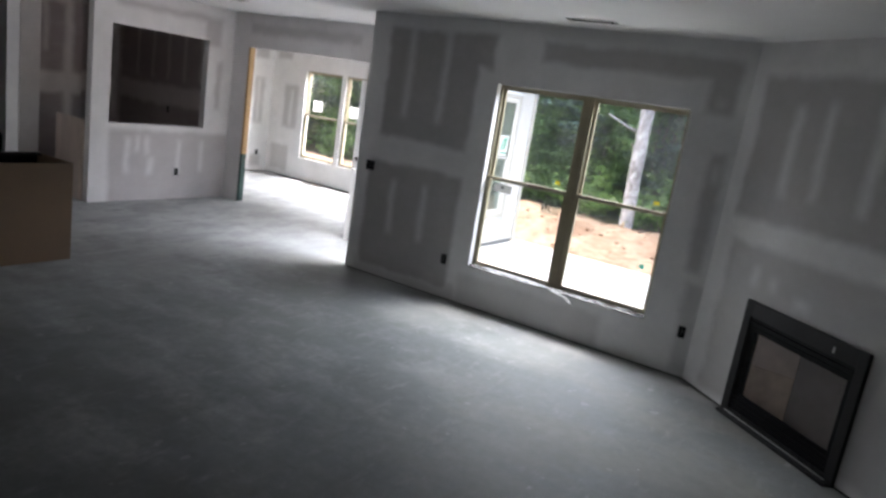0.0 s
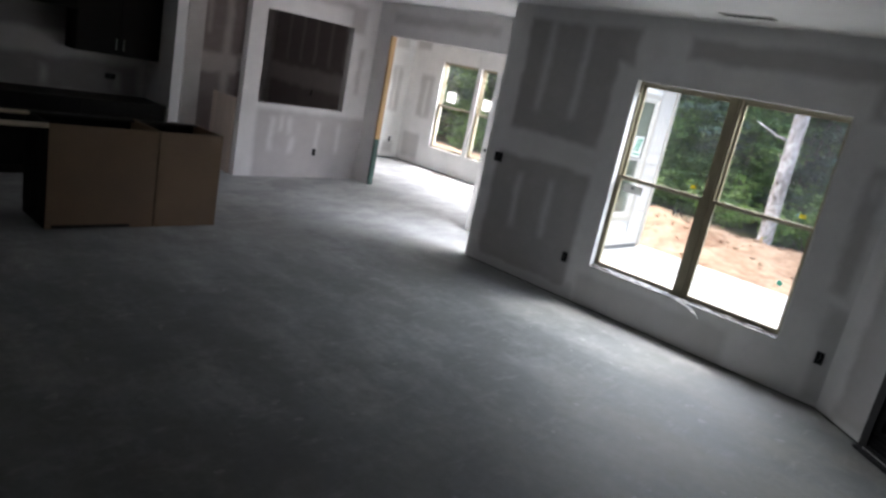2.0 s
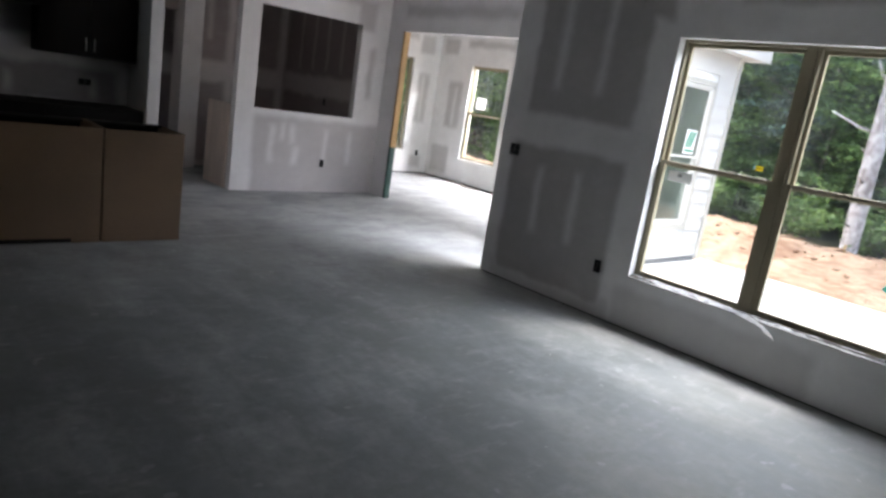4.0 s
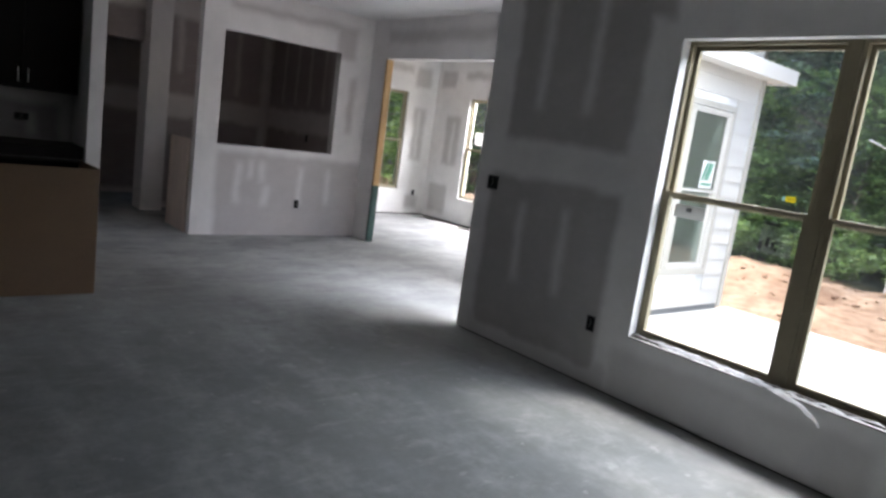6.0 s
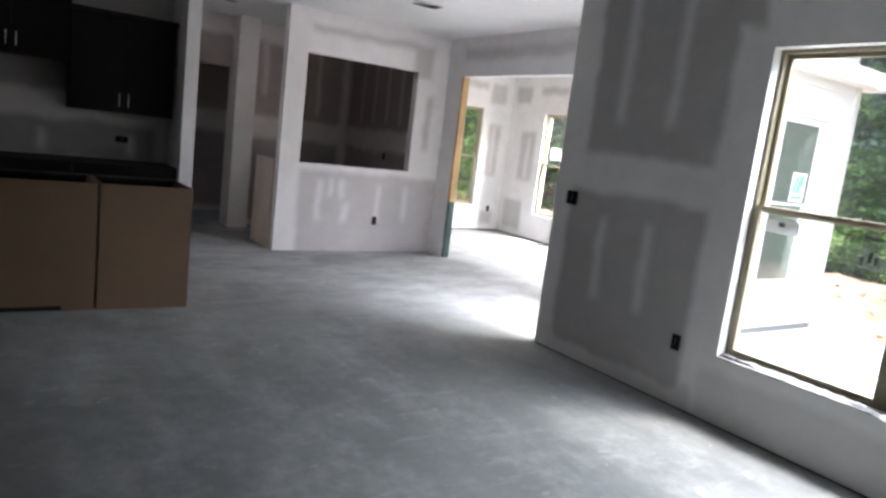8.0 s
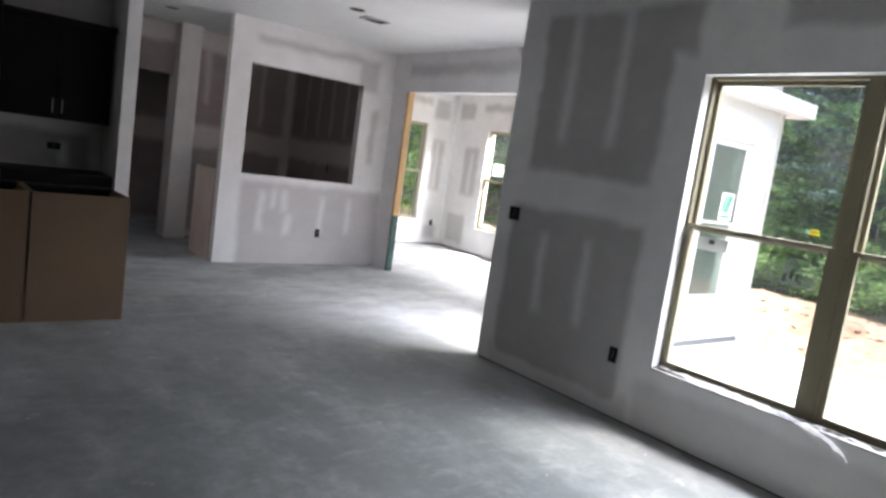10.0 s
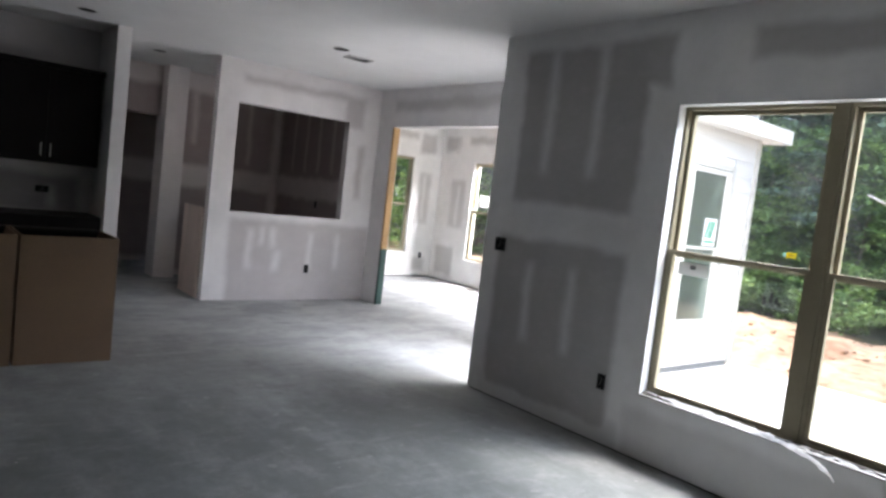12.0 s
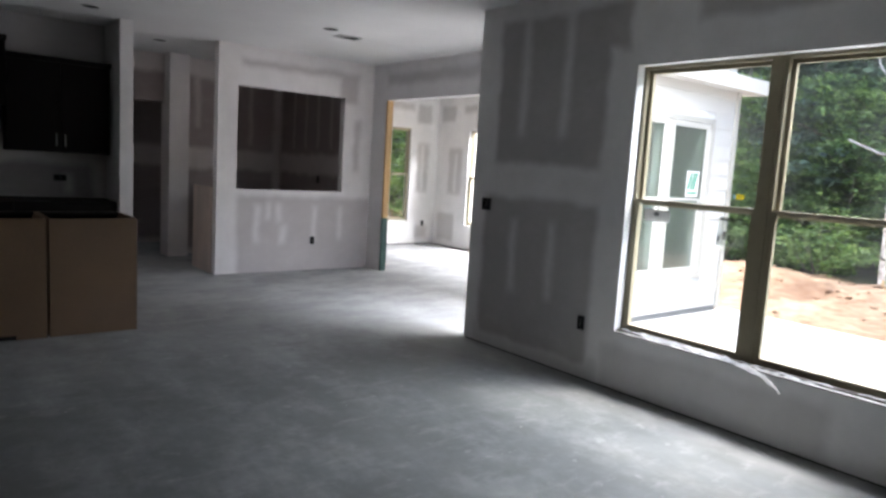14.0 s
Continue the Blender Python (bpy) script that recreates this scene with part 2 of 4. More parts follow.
def leafy(name, lo, hi):
    m, tree, bsdf, place = start(name)
    isle = tree.nodes.new("ShaderNodeNewGeometry").outputs["Random Per Island"]
    big = noise_of(tree, place, 1.1, 3.0)
    fac = maths(tree, "ADD", maths(tree, "MULTIPLY", isle, 0.4), maths(tree, "MULTIPLY", big, 0.6))
    tint = blend(tree, ramp(tree, fac, 0.28, 0.72), lo, hi)
    link(tree, tint, bsdf.inputs["Base Color"])
    bsdf.inputs["Roughness"].default_value = 0.45
    bsdf.inputs["Specular IOR Level"].default_value = 0.4
    glow = tree.nodes.new("ShaderNodeBsdfTranslucent")
    link(tree, tint, glow.inputs[0])
    mix = tree.nodes.new("ShaderNodeMixShader")
    mix.inputs[0].default_value = 0.35
    link(tree, bsdf.outputs[0], mix.inputs[1])
    link(tree, glow.outputs[0], mix.inputs[2])
    link(tree, mix.outputs[0], tree.nodes["Material Output"].inputs["Surface"])
    return m


def forest_floor():
    m, tree, bsdf, place = start("ground_cover")
    sep = tree.nodes.new("ShaderNodeSeparateXYZ")
    link(tree, place, sep.inputs[0])
    big = noise_of(tree, place, 0.9, 6.0, 0.65)
    fine = noise_of(tree, place, 10.0, 7.0, 0.75, (1.6, 0.55, 1.0))
    fac = maths(tree, "ADD", maths(tree, "MULTIPLY", big, 0.5), maths(tree, "MULTIPLY", fine, 0.5))
    dirt = blend(tree, ramp(tree, fac, 0.40, 0.60), (0.22, 0.118, 0.066), (0.45, 0.305, 0.2))
    litter = blend(tree, ramp(tree, fac, 0.36, 0.62), (0.03, 0.04, 0.015), (0.10, 0.08, 0.04))
    edge = maths(tree, "ADD", sep.outputs[0], ramp(tree, big, 0.3, 0.7, -0.5, 0.5, False))
    link(tree, blend(tree, ramp(tree, edge, 6.5, 7.3), dirt, litter), bsdf.inputs["Base Color"])
    bsdf.inputs["Roughness"].default_value = 0.95
    bump(tree, bsdf, fine, 0.6, 0.05)
    return m


def bark(name, lo, hi):
    m, tree, bsdf, place = start(name)
    plates = noise_of(tree, place, 11.0, 5.0, 0.7, (1.3, 1.3, 0.8))
    blot = noise_of(tree, place, 1.4, 3.0)
    fac = maths(tree, "ADD", maths(tree, "MULTIPLY", plates, 0.7), maths(tree, "MULTIPLY", blot, 0.3))
    link(tree, blend(tree, ramp(tree, fac, 0.38, 0.62), lo, hi), bsdf.inputs["Base Color"])
    bsdf.inputs["Roughness"].default_value = 0.9
    bump(tree, bsdf, plates, 0.8, 0.03)
    return m


FRONT = Vector((-0.6604, -0.7509, 0))
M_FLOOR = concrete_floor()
M_WALL_W = drywall("board_window_wall", (0, 1, 0),
    [(-1.33, -0.24, 1.50, 2.62), (-1.50, -1.15, 2.3, 2.62), (-1.33, -0.16, 0.10, 1.26), (-3.66, -1.95, 2.42, 2.61, 0.85), (-3.66, -3.44, 2.17, 2.58, 0.85), (-3.7, -3.555, 0.9, 1.9, 0.8), (-3.77, -3.6, 0.05, 0.82, 0.6), (-2.97, -1.45, -0.1, 0.33, 0.5), (-1.45, -0.1, -0.1, 0.2, 0.4)],
    [(-0.57, -0.48, 1.72, 2.64), (-1.0, -0.91, 1.72, 2.64), (-0.56, -0.47, 0.5, 1.1), (-0.96, -0.87, 0.5, 1.1), (-3.59, -3.52, 2.23, 2.3), (-3.66, -3.6, 1.62, 1.8)], soft=0.065)
M_WALL_N = drywall("board_pass_through_wall", (1, 0, 0),
    [(-0.6, 0.95, 2.49, 2.6), (0.75, 1.05, 2.2, 2.6), (0.98, 1.10, 1.3, 2.0), (-0.62, 1.3, -0.3, 0.97)],
    [(-0.40, -0.30, 0.38, 0.86), (-0.24, -0.16, 0.66, 0.9), (-0.10, -0.01, 0.62, 0.88), (-0.06, 0.05, 0.36, 0.6), (0.40, 0.48, 0.36, 0.85), (0.78, 0.86, 0.38, 0.85)],
    paper_colour=(0.49, 0.455, 0.45), mud=(0.74, 0.71, 0.70))
M_WALL_O = drywall("board_wide_opening", (0, 1, 0), [(1.2, 3.3, 2.46, 2.62)], paper_colour=(0.5, 0.485, 0.48), mud=(0.72, 0.7, 0.695))
M_WALL_S = drywall("board_sunroom_side", (0, 1, 0), [(4.95, 5.35, 0.95, 1.8), (5.2, 5.6, 2.25, 2.55), (5.1, 5.6, 0.1, 0.62), (0.5, 5.0, 2.4, 2.55)], [(5.1, 5.18, 1.0, 1.7)], paper_colour=(0.5, 0.49, 0.48), mud=(0.76, 0.755, 0.745))
M_WALL_F = drywall("board_sunroom_end", (1, 0, 0), [(3.58, 3.86, 0.95, 1.85), (3.55, 3.9, 2.2, 2.55), (3.6, 3.9, 0.1, 0.35), (1.5, 3.5, 2.4, 2.55)], [(3.68, 3.74, 1.0, 1.8)], paper_colour=(0.5, 0.49, 0.48), mud=(0.76, 0.755, 0.745))
M_WALL_FIRE = drywall("board_fireplace_wall", tuple(FRONT),
    [(2.95, 5.2, 1.45, 2.5, 0.9), (3.0, 5.2, 0.05, 1.28, 0.8)], [(3.3, 3.4, 1.66, 2.32), (3.58, 3.67, 1.66, 2.34), (3.99, 4.1, 1.62, 2.35), (3.28, 3.36, 0.97, 1.13), (3.46, 3.55, 0.98, 1.1), (3.72, 3.86, 0.95, 1.04)], soft=0.07)
# the back rooms' brownish dimness is put into both boards' colours
M_WALL_DIM = drywall("board_back_rooms_shaded", (1, 0, 0),
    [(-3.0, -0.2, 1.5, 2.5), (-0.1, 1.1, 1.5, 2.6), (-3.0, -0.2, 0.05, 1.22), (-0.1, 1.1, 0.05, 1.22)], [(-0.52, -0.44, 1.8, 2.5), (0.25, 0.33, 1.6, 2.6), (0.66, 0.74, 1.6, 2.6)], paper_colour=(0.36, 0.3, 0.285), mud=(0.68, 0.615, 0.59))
M_WALL_DIM_X = drywall("board_back_room_side_shaded", (0, 1, 0),
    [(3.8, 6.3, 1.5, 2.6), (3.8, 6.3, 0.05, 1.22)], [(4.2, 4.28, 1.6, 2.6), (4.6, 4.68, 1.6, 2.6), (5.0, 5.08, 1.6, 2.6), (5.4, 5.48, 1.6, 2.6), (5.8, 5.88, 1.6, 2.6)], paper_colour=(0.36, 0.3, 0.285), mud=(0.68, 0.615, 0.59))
M_WALL = drywall("board_taped", (1, 0, 0), [(-10.4, -1.5, 0.1, 1.2), (-10.4, -1.5, 1.5, 2.5)], paper_colour=(0.45, 0.44, 0.435))
# the kitchen's dimness is put into these darker board and compound colours
M_WALL_K = drywall("board_kitchen_shaded", (1, 0, 0), [(-7.4, -2.1, 0.85, 1.25), (-7.4, -2.1, 1.5, 2.1)], [(-2.4, -2.3, 0.9, 1.15), (-3.2, -3.1, 0.9, 1.15), (-3.7, -3.6, 0.9, 1.15)], paper_colour=(0.24, 0.23, 0.228), mud=(0.5, 0.485, 0.48))
M_MUD = drywall("joint_compound", (1, 0, 0), [], mud=(0.74, 0.72, 0.715))
# slightly darker and pinker than the plain compound
M_MUD_DIM = drywall("pinker_joint_compound", (1, 0, 0), [], mud=(0.74, 0.69, 0.67))
M_CEIL = plain("ceiling_primer", (0.72, 0.715, 0.71), 0.9, vary=0.05, coarse=1.0, fine=80, relief=0.1)
M_VINYL = plain("tan_vinyl", (0.30, 0.265, 0.18), 0.45, vary=0.06, fine=30, relief=0.03)
M_WHITE = plain("white_trim", (0.75, 0.75, 0.74), 0.5, vary=0.05, relief=0.05)
M_STUD = plain("framing_lumber", (0.42, 0.26, 0.115), 0.7, vary=0.25, coarse=5, fine=40, relief=0.3, stretch=(4, 4, 0.4))
M_GREEN = plain("green_treated_lumber", (0.042, 0.085, 0.076), 0.75, vary=0.2, coarse=6, fine=50, relief=0.3)
M_HARDBOARD = plain("brown_hardboard", (0.205, 0.13, 0.076), 0.65, vary=0.1, coarse=1.5, fine=70, relief=0.12)
M_MAPLE = plain("pale_cabinet_ply", (0.55, 0.45, 0.32), 0.55, vary=0.1, coarse=3, fine=40, relief=0.1)
M_ESPRESSO = plain("espresso_cabinet", (0.0065, 0.0052, 0.005), 0.5, vary=0.2, coarse=5, fine=60, relief=0.05, stretch=(3, 3, 0.5), spec=0.1)
M_DARKIN = plain("dark_inside_and_gap_shade", (0.02, 0.017, 0.015), 0.7, vary=0.2, spec=0.2)
M_STEEL = plain("brushed_nickel", (0.6, 0.6, 0.58), 0.3, metal=1.0, vary=0.05, relief=0.03)
M_BLACK = plain("black_metal", (0.006, 0.006, 0.007), 0.6, metal=0.0, vary=0.2, relief=0.1, spec=0.15)
M_BOXBLUE = plain("outlet_box_plastic", (0.012, 0.013, 0.018), 0.5, vary=0.2, relief=0.05)
M_FIREBRICK = plain("fire_panel", (0.66, 0.52, 0.43), 0.85, vary=0.2, coarse=6, fine=50, relief=0.4)
M_GLASS = glass("window_glass", (0.94, 0.96, 0.95), 0.007)
M_GLASS_S = glass("hazy_glass", (0.94, 0.96, 0.95), 0.004)
# its film paints the over-bright haze of the view outside
M_GLASS_N = glass("veiled_glass", (0.94, 0.96, 0.95), 0.06)
# grey-green dark of mirrored trees is put into the tint
M_GLASS_O = glass("darkened_outside_glass", (0.62, 0.68, 0.65), 0.004, 1.6)
M_SMOKE = glass("smoked_glass", (0.95, 0.94, 0.93), 0.03, 0.5)
M_SIDING = plain("primed_siding", (0.47, 0.45, 0.42), 0.7, vary=0.04, coarse=2, fine=40, relief=0.15, stretch=(0.3, 1, 4))
M_CASING = plain("cream_trim_board", (0.36, 0.34, 0.3), 0.65, vary=0.05, coarse=2, fine=40, relief=0.1)
M_PATIO = plain("new_concrete", (0.5, 0.49, 0.47), 0.9, vary=0.1, coarse=1.2, fine=50, relief=0.2)
M_GROUND = forest_floor()
M_LEAF = leafy("leaf_green", (0.03, 0.052, 0.038), (0.205, 0.295, 0.18))
M_LEAF_L = leafy("young_leaf_green", (0.07, 0.13, 0.035), (0.24, 0.36, 0.11))
M_BARK = bark("pine_bark", (0.19, 0.165, 0.155), (0.52, 0.485, 0.475))
M_BARK_D = bark("dark_bark", (0.08, 0.07, 0.055), (0.22, 0.185, 0.155))
M_ROOF = plain("asphalt_shingle", (0.09, 0.085, 0.08), 0.95, vary=0.2, fine=90, relief=0.5)
M_PLY = plain("plywood_sheet", (0.62, 0.51, 0.44), 0.75, vary=0.12, coarse=3, fine=40, relief=0.2, stretch=(2, 2, 0.3))
M_FILM = plain("white_film", (0.5, 0.51, 0.52), 0.35, vary=0.25, coarse=9, relief=0.1)
M_YELLOW = paper("yellow_label", (0.62, 0.55, 0.05))
M_CYAN = paper("pale_cyan_label", (0.3, 0.46, 0.46))
M_PAPERTAG = paper("grey_paper_label", (0.6, 0.6, 0.58))
M_WHITETAG = paper("white_label", (0.8, 0.8, 0.78))
M_GREENTAG = paper("green_print", (0.02, 0.3, 0.17))
M_TEALTAG = paper("teal_label", (0.12, 0.5, 0.42))
M_INK = plain("grey_ink", (0.12, 0.12, 0.12), 0.7, vary=0.05, relief=0)


# ---- making meshes ----
def box(bm, x0, x1, y0, y1, z0, z1):
    r = bmesh.ops.create_cube(bm, size=1)
    sx, sy, sz = x1 - x0, y1 - y0, z1 - z0
    for v in r["verts"]:
        v.co = Vector((x0 + (v.co.x + 0.5) * sx, y0 + (v.co.y + 0.5) * sy, z0 + (v.co.z + 0.5) * sz))
    return r["verts"]


def boxes(*rows, bevel=0.0):
    bm = bmesh.new()
    for r in rows:
        box(bm, *r)
    if bevel:
        bmesh.ops.bevel(bm, geom=bm.edges[:], offset=bevel, segments=2, affect="EDGES", profile=0.6)
    return bm


def rod(bm, a, b, r0, r1=None, sides=10):
    a, b = Vector(a), Vector(b)
    r = bmesh.ops.create_cone(bm, cap_ends=True, segments=sides, radius1=r0, radius2=r0 if r1 is None else r1, depth=(b - a).length)
    turn = (b - a).to_track_quat("Z", "Y").to_matrix().to_4x4()
    bmesh.ops.transform(bm, matrix=Matrix.Translation((a + b) / 2) @ turn, verts=r["verts"])
    return r["verts"]


def tube(bm, points, radii, sides=12):
    """A closed, tapered tube along points."""
    rings = []
    for i, p in enumerate(points):
        p = Vector(p)
        way = (Vector(points[min(i + 1, len(points) - 1)]) - Vector(points[max(i - 1, 0)])).normalized()
        turn = way.to_track_quat("Z", "Y").to_matrix()
        rings.append([bm.verts.new(p + turn @ Vector((math.cos(2 * math.pi * k / sides), math.sin(2 * math.pi * k / sides), 0)) * radii[i]) for k in range(sides)])
    for a, b in zip(rings, rings[1:]):
        for k in range(sides):
            bm.faces.new((a[k], a[(k + 1) % sides], b[(k + 1) % sides], b[k]))
    bm.faces.new(rings[0][::-1])
    bm.faces.new(rings[-1])


def mesh_of(name, bm, material, smooth=False):
    me = bpy.data.meshes.new(name)
    bmesh.ops.recalc_face_normals(bm, faces=bm.faces[:])
    bm.to_mesh(me)
    bm.free()
    me.materials.append(material)
    if smooth:
        me.polygons.foreach_set("use_smooth", [True] * len(me.polygons))
    return me


def part(name, bm, material, parent, label="", smooth=False):
    ob = new(name, mesh_of(name, bm, material, smooth))
    ob.parent = parent
    if label:
        ob["label"] = label
    return ob


def thing(name, at, label, category, group="", turn=0.0):
    ob = new(name)
    ob.empty_display_size = 0.1
    ob.matrix_world = pose(*at, 0, 0, turn)
    return tagged(ob, label, category, group)


def structure(name, bm, material, label, category):
    return tagged(new(name, mesh_of(name, bm, material)), label, category, kind="structure")


# ---- the shell of the house ----
CEIL = 2.74
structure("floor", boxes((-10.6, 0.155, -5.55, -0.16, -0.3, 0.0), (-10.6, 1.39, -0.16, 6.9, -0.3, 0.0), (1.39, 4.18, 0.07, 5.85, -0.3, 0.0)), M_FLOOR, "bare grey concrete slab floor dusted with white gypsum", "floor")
structure("ceiling", boxes((-10.6, 0.155, -5.55, -0.16, CEIL, CEIL + 0.14), (-10.6, 1.39, -0.16, 6.9, CEIL, CEIL + 0.14), (1.39, 4.18, 0.07, 5.85, CEIL, CEIL + 0.14)), M_CEIL, "smooth white primed gypsum ceiling", "ceiling")

WIN = dict(y0=-3.335, y1=-1.552, z0=0.415, z1=2.19)
structure("wall_window", boxes((0, 0.16, -3.86, WIN["y0"], 0.014, CEIL), (0, 0.16, WIN["y1"], 0, 0.014, CEIL), (0, 0.16, WIN["y0"], WIN["y1"], 0.014, WIN["z0"]), (0, 0.16, WIN["y0"], WIN["y1"], WIN["z1"], CEIL)),
    M_WALL_W, "grey gypsum board wall with white taped joints and a window", "wall")
# plates here and below are near black, painting the gap's shade
structure("baseboard", boxes((0.014, 0.15, -3.85, -0.01, 0, 0.0138)), M_DARKIN, "bottom plate under the gypsum board, coloured dark as the shaded gap", "bottom plate")
structure("wall_jog", boxes((0.16, 0.175, -0.16, 0, 0, CEIL), (1.015, 1.39, -0.16, 0, 0, CEIL), (0.175, 1.015, -0.16, 0, 2.06, CEIL)), M_MUD, "white taped gypsum return wall with an open doorway", "wall")
OPEN = dict(y0=1.02, y1=3.30, z=2.275)
structure("wall_wide_opening", boxes((1.27, 1.39, 0.0, OPEN["y0"], 0, CEIL), (1.27, 1.39, OPEN["y1"], 3.62, 0, CEIL), (1.27, 1.39, OPEN["y0"], OPEN["y1"], OPEN["z"], CEIL)),
    M_WALL_O, "taped gypsum wall with a wide cased opening", "wall")
structure("wall_niche", boxes((-0.86, -0.62, 3.62, 3.74, 0, CEIL), (0.835, 1.39, 3.62, 3.74, 0, CEIL), (-0.62, 0.835, 3.62, 3.74, 0, 1.032), (-0.62, 0.835, 3.62, 3.74, 2.272, CEIL)),
    M_WALL_N, "taped gypsum wall with a square pass-through opening", "wall")
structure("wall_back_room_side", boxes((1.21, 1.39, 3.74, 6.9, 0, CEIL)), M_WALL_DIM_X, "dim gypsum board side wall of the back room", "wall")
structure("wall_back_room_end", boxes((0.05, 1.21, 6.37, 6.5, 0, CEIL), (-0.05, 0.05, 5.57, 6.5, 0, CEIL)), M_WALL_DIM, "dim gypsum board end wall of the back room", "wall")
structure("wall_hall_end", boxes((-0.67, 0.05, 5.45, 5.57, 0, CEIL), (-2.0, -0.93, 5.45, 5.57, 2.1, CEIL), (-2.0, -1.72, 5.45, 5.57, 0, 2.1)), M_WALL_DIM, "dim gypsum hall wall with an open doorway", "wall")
structure("wall_hall_stub", boxes((-0.93, -0.67, 5.2, 5.57, 0, CEIL)), M_MUD_DIM, "pale taped end of a hall partition", "wall")
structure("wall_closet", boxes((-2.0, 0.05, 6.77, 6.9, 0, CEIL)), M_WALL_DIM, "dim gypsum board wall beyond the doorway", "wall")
structure("wall_kitchen_end", boxes((-2.0, -1.875, 3.27, 6.9, 0, CEIL)), M_MUD, "white taped end of a kitchen partition wall", "wall")
structure("wall_kitchen", boxes((-10.6, -2.0, 3.93, 4.05, 0, CEIL)), M_WALL_K, "grey gypsum board kitchen wall, shade in its colour", "wall")
# unseen wall, set far off so that less light bounces back
structure("wall_left", boxes((-10.6, -10.45, -5.4, 3.93, 0, CEIL)), M_WALL, "unseen taped gypsum wall closing the great room", "wall")
structure("wall_behind", boxes((-10.6, -1.42, -5.55, -5.4, 0, CEIL)), M_WALL, "taped gypsum wall behind the great room", "wall")
structure("wall_sunroom_south", boxes((1.39, 2.21, 0.06, 0.22, -0.12, CEIL), (3.7, 4.2, 0.06, 0.22, -0.12, CEIL), (2.21, 3.7, 0.06, 0.22, -0.12, 0.39), (2.21, 3.7, 0.06, 0.22, 2.12, CEIL), (2.832, 2.938, 0.061, 0.22, 0.39, 2.12)), M_WALL_F, "white gypsum sunroom wall with paired windows", "wall")
# the third opening is unseen and added; a fill lamp shines in through it
SW = [(3.90, 4.80), (2.87, 3.80), (1.5, 2.4)]
structure("wall_sunroom_east", boxes((4.04, 4.2, 4.80, 5.70, 0.016, CEIL), (4.04, 4.2, 3.80, 3.90, 0.016, CEIL), (4.04, 4.2, 2.4, 2.87, 0.016, CEIL), (4.04, 4.2, 0.22, 1.5, 0.016, CEIL),
    *[(4.04, 4.2, a, b, 0.016, 0.44) for a, b in SW], *[(4.04, 4.2, a, b, 2.1, CEIL) for a, b in SW]), M_WALL_S, "white taped sunroom wall with double-hung windows", "wall")
structure("baseboard", boxes((4.055, 4.19, 0.23, 5.69, 0, 0.0158), (1.4, 4.05, 5.715, 5.85, 0, 0.0158)), M_DARKIN, "bottom plate under the gypsum board, coloured dark as the shaded gap", "bottom plate")
structure("wall_sunroom_north", boxes((1.39, 1.6, 5.70, 5.86, 0.016, CEIL), (2.45, 2.56, 5.7, 5.86, 0.016, CEIL), (3.44, 4.2, 5.70, 5.86, 0.016, CEIL), (1.6, 2.45, 5.7, 5.86, 0.016, 0.44), (1.6, 2.45, 5.7, 5.86, 2.1, CEIL), (2.56, 3.44, 5.7, 5.86, 0.016, 0.44), (2.56, 3.44, 5.7, 5.86, 2.1, CEIL)),
    M_WALL_F, "white taped sunroom end wall with a window", "wall")


# fireplace wall across the corner; u runs along it
def slanted(bm):
    right = FRONT
    out = Vector((0, 0, 1)).cross(right)
    m = Matrix(((right.x, out.x, 0, 0), (right.y, out.y, 0, -3.746), (0, 0, 1, 0), (0, 0, 0, 1)))
    bmesh.ops.transform(bm, matrix=m, verts=bm.verts[:])
    return bm


structure("wall_fireplace", slanted(boxes((0, 0.55, 0, 0.12, 0.014, CEIL), (1.575, 2.25, 0, 0.12, 0.014, CEIL), (0.55, 1.575, 0, 0.12, 0.885, CEIL))), M_WALL_FIRE, "grey gypsum board wall across the corner", "wall")
structure("baseboard", slanted(boxes((0.02, 0.528, 0.006, 0.11, 0, 0.0138), (1.592, 2.24, 0.006, 0.11, 0, 0.0138))), M_DARKIN, "bottom plate under the gypsum board, coloured dark as the shaded gap", "bottom plate")
M_SURROUND = plain("black_enamel", (0.016, 0.016, 0.017), 0.5, vary=0.2, relief=0.08, spec=0.35)
M_LINER_GREY = plain("grey_fire_panel", (0.3, 0.28, 0.285), 0.85, vary=0.15, coarse=5, fine=50, relief=0.4)
M_LINER_PINK = plain("pink_fire_panel", (0.66, 0.53, 0.48), 0.85, vary=0.15, coarse=6, fine=50, relief=0.4)
fire = thing("fireplace", (0, 0, 0), "black metal gas fireplace with a glass front set in the wall", "fireplace")
for r in ((0.53, 0.6, -0.03, 0.03, 0.0, 0.888), (1.515, 1.585, -0.03, 0.03, 0.0, 0.888), (0.6, 1.515, -0.03, 0.03, 0.775, 0.888), (0.6, 1.515, -0.03, 0.03, 0.0, 0.05)):
    part("surround_bar", slanted(boxes(r, bevel=0.004)), M_SURROUND, fire)
part("ledge", slanted(boxes((0.54, 1.575, -0.075, -0.031, 0.0, 0.022), bevel=0.003)), M_SURROUND, fire)
part("ledge_trim", slanted(boxes((0.58, 1.53, -0.036, -0.0305, 0.023, 0.031), bevel=0.001)), M_STEEL, fire, "worn bright metal edge")
for k in range(3):
    part("lower_louvre", slanted(boxes((0.6, 1.515, -0.016 + 0.004 * k, 0.02, 0.054 + 0.034 * k, 0.08 + 0.034 * k), bevel=0.003)), M_BLACK, fire)
part("hood", slanted(boxes((0.6, 1.515, -0.024, 0.02, 0.715, 0.745), (0.6, 1.515, -0.012, 0.02, 0.748, 0.772), bevel=0.003)), M_BLACK, fire)
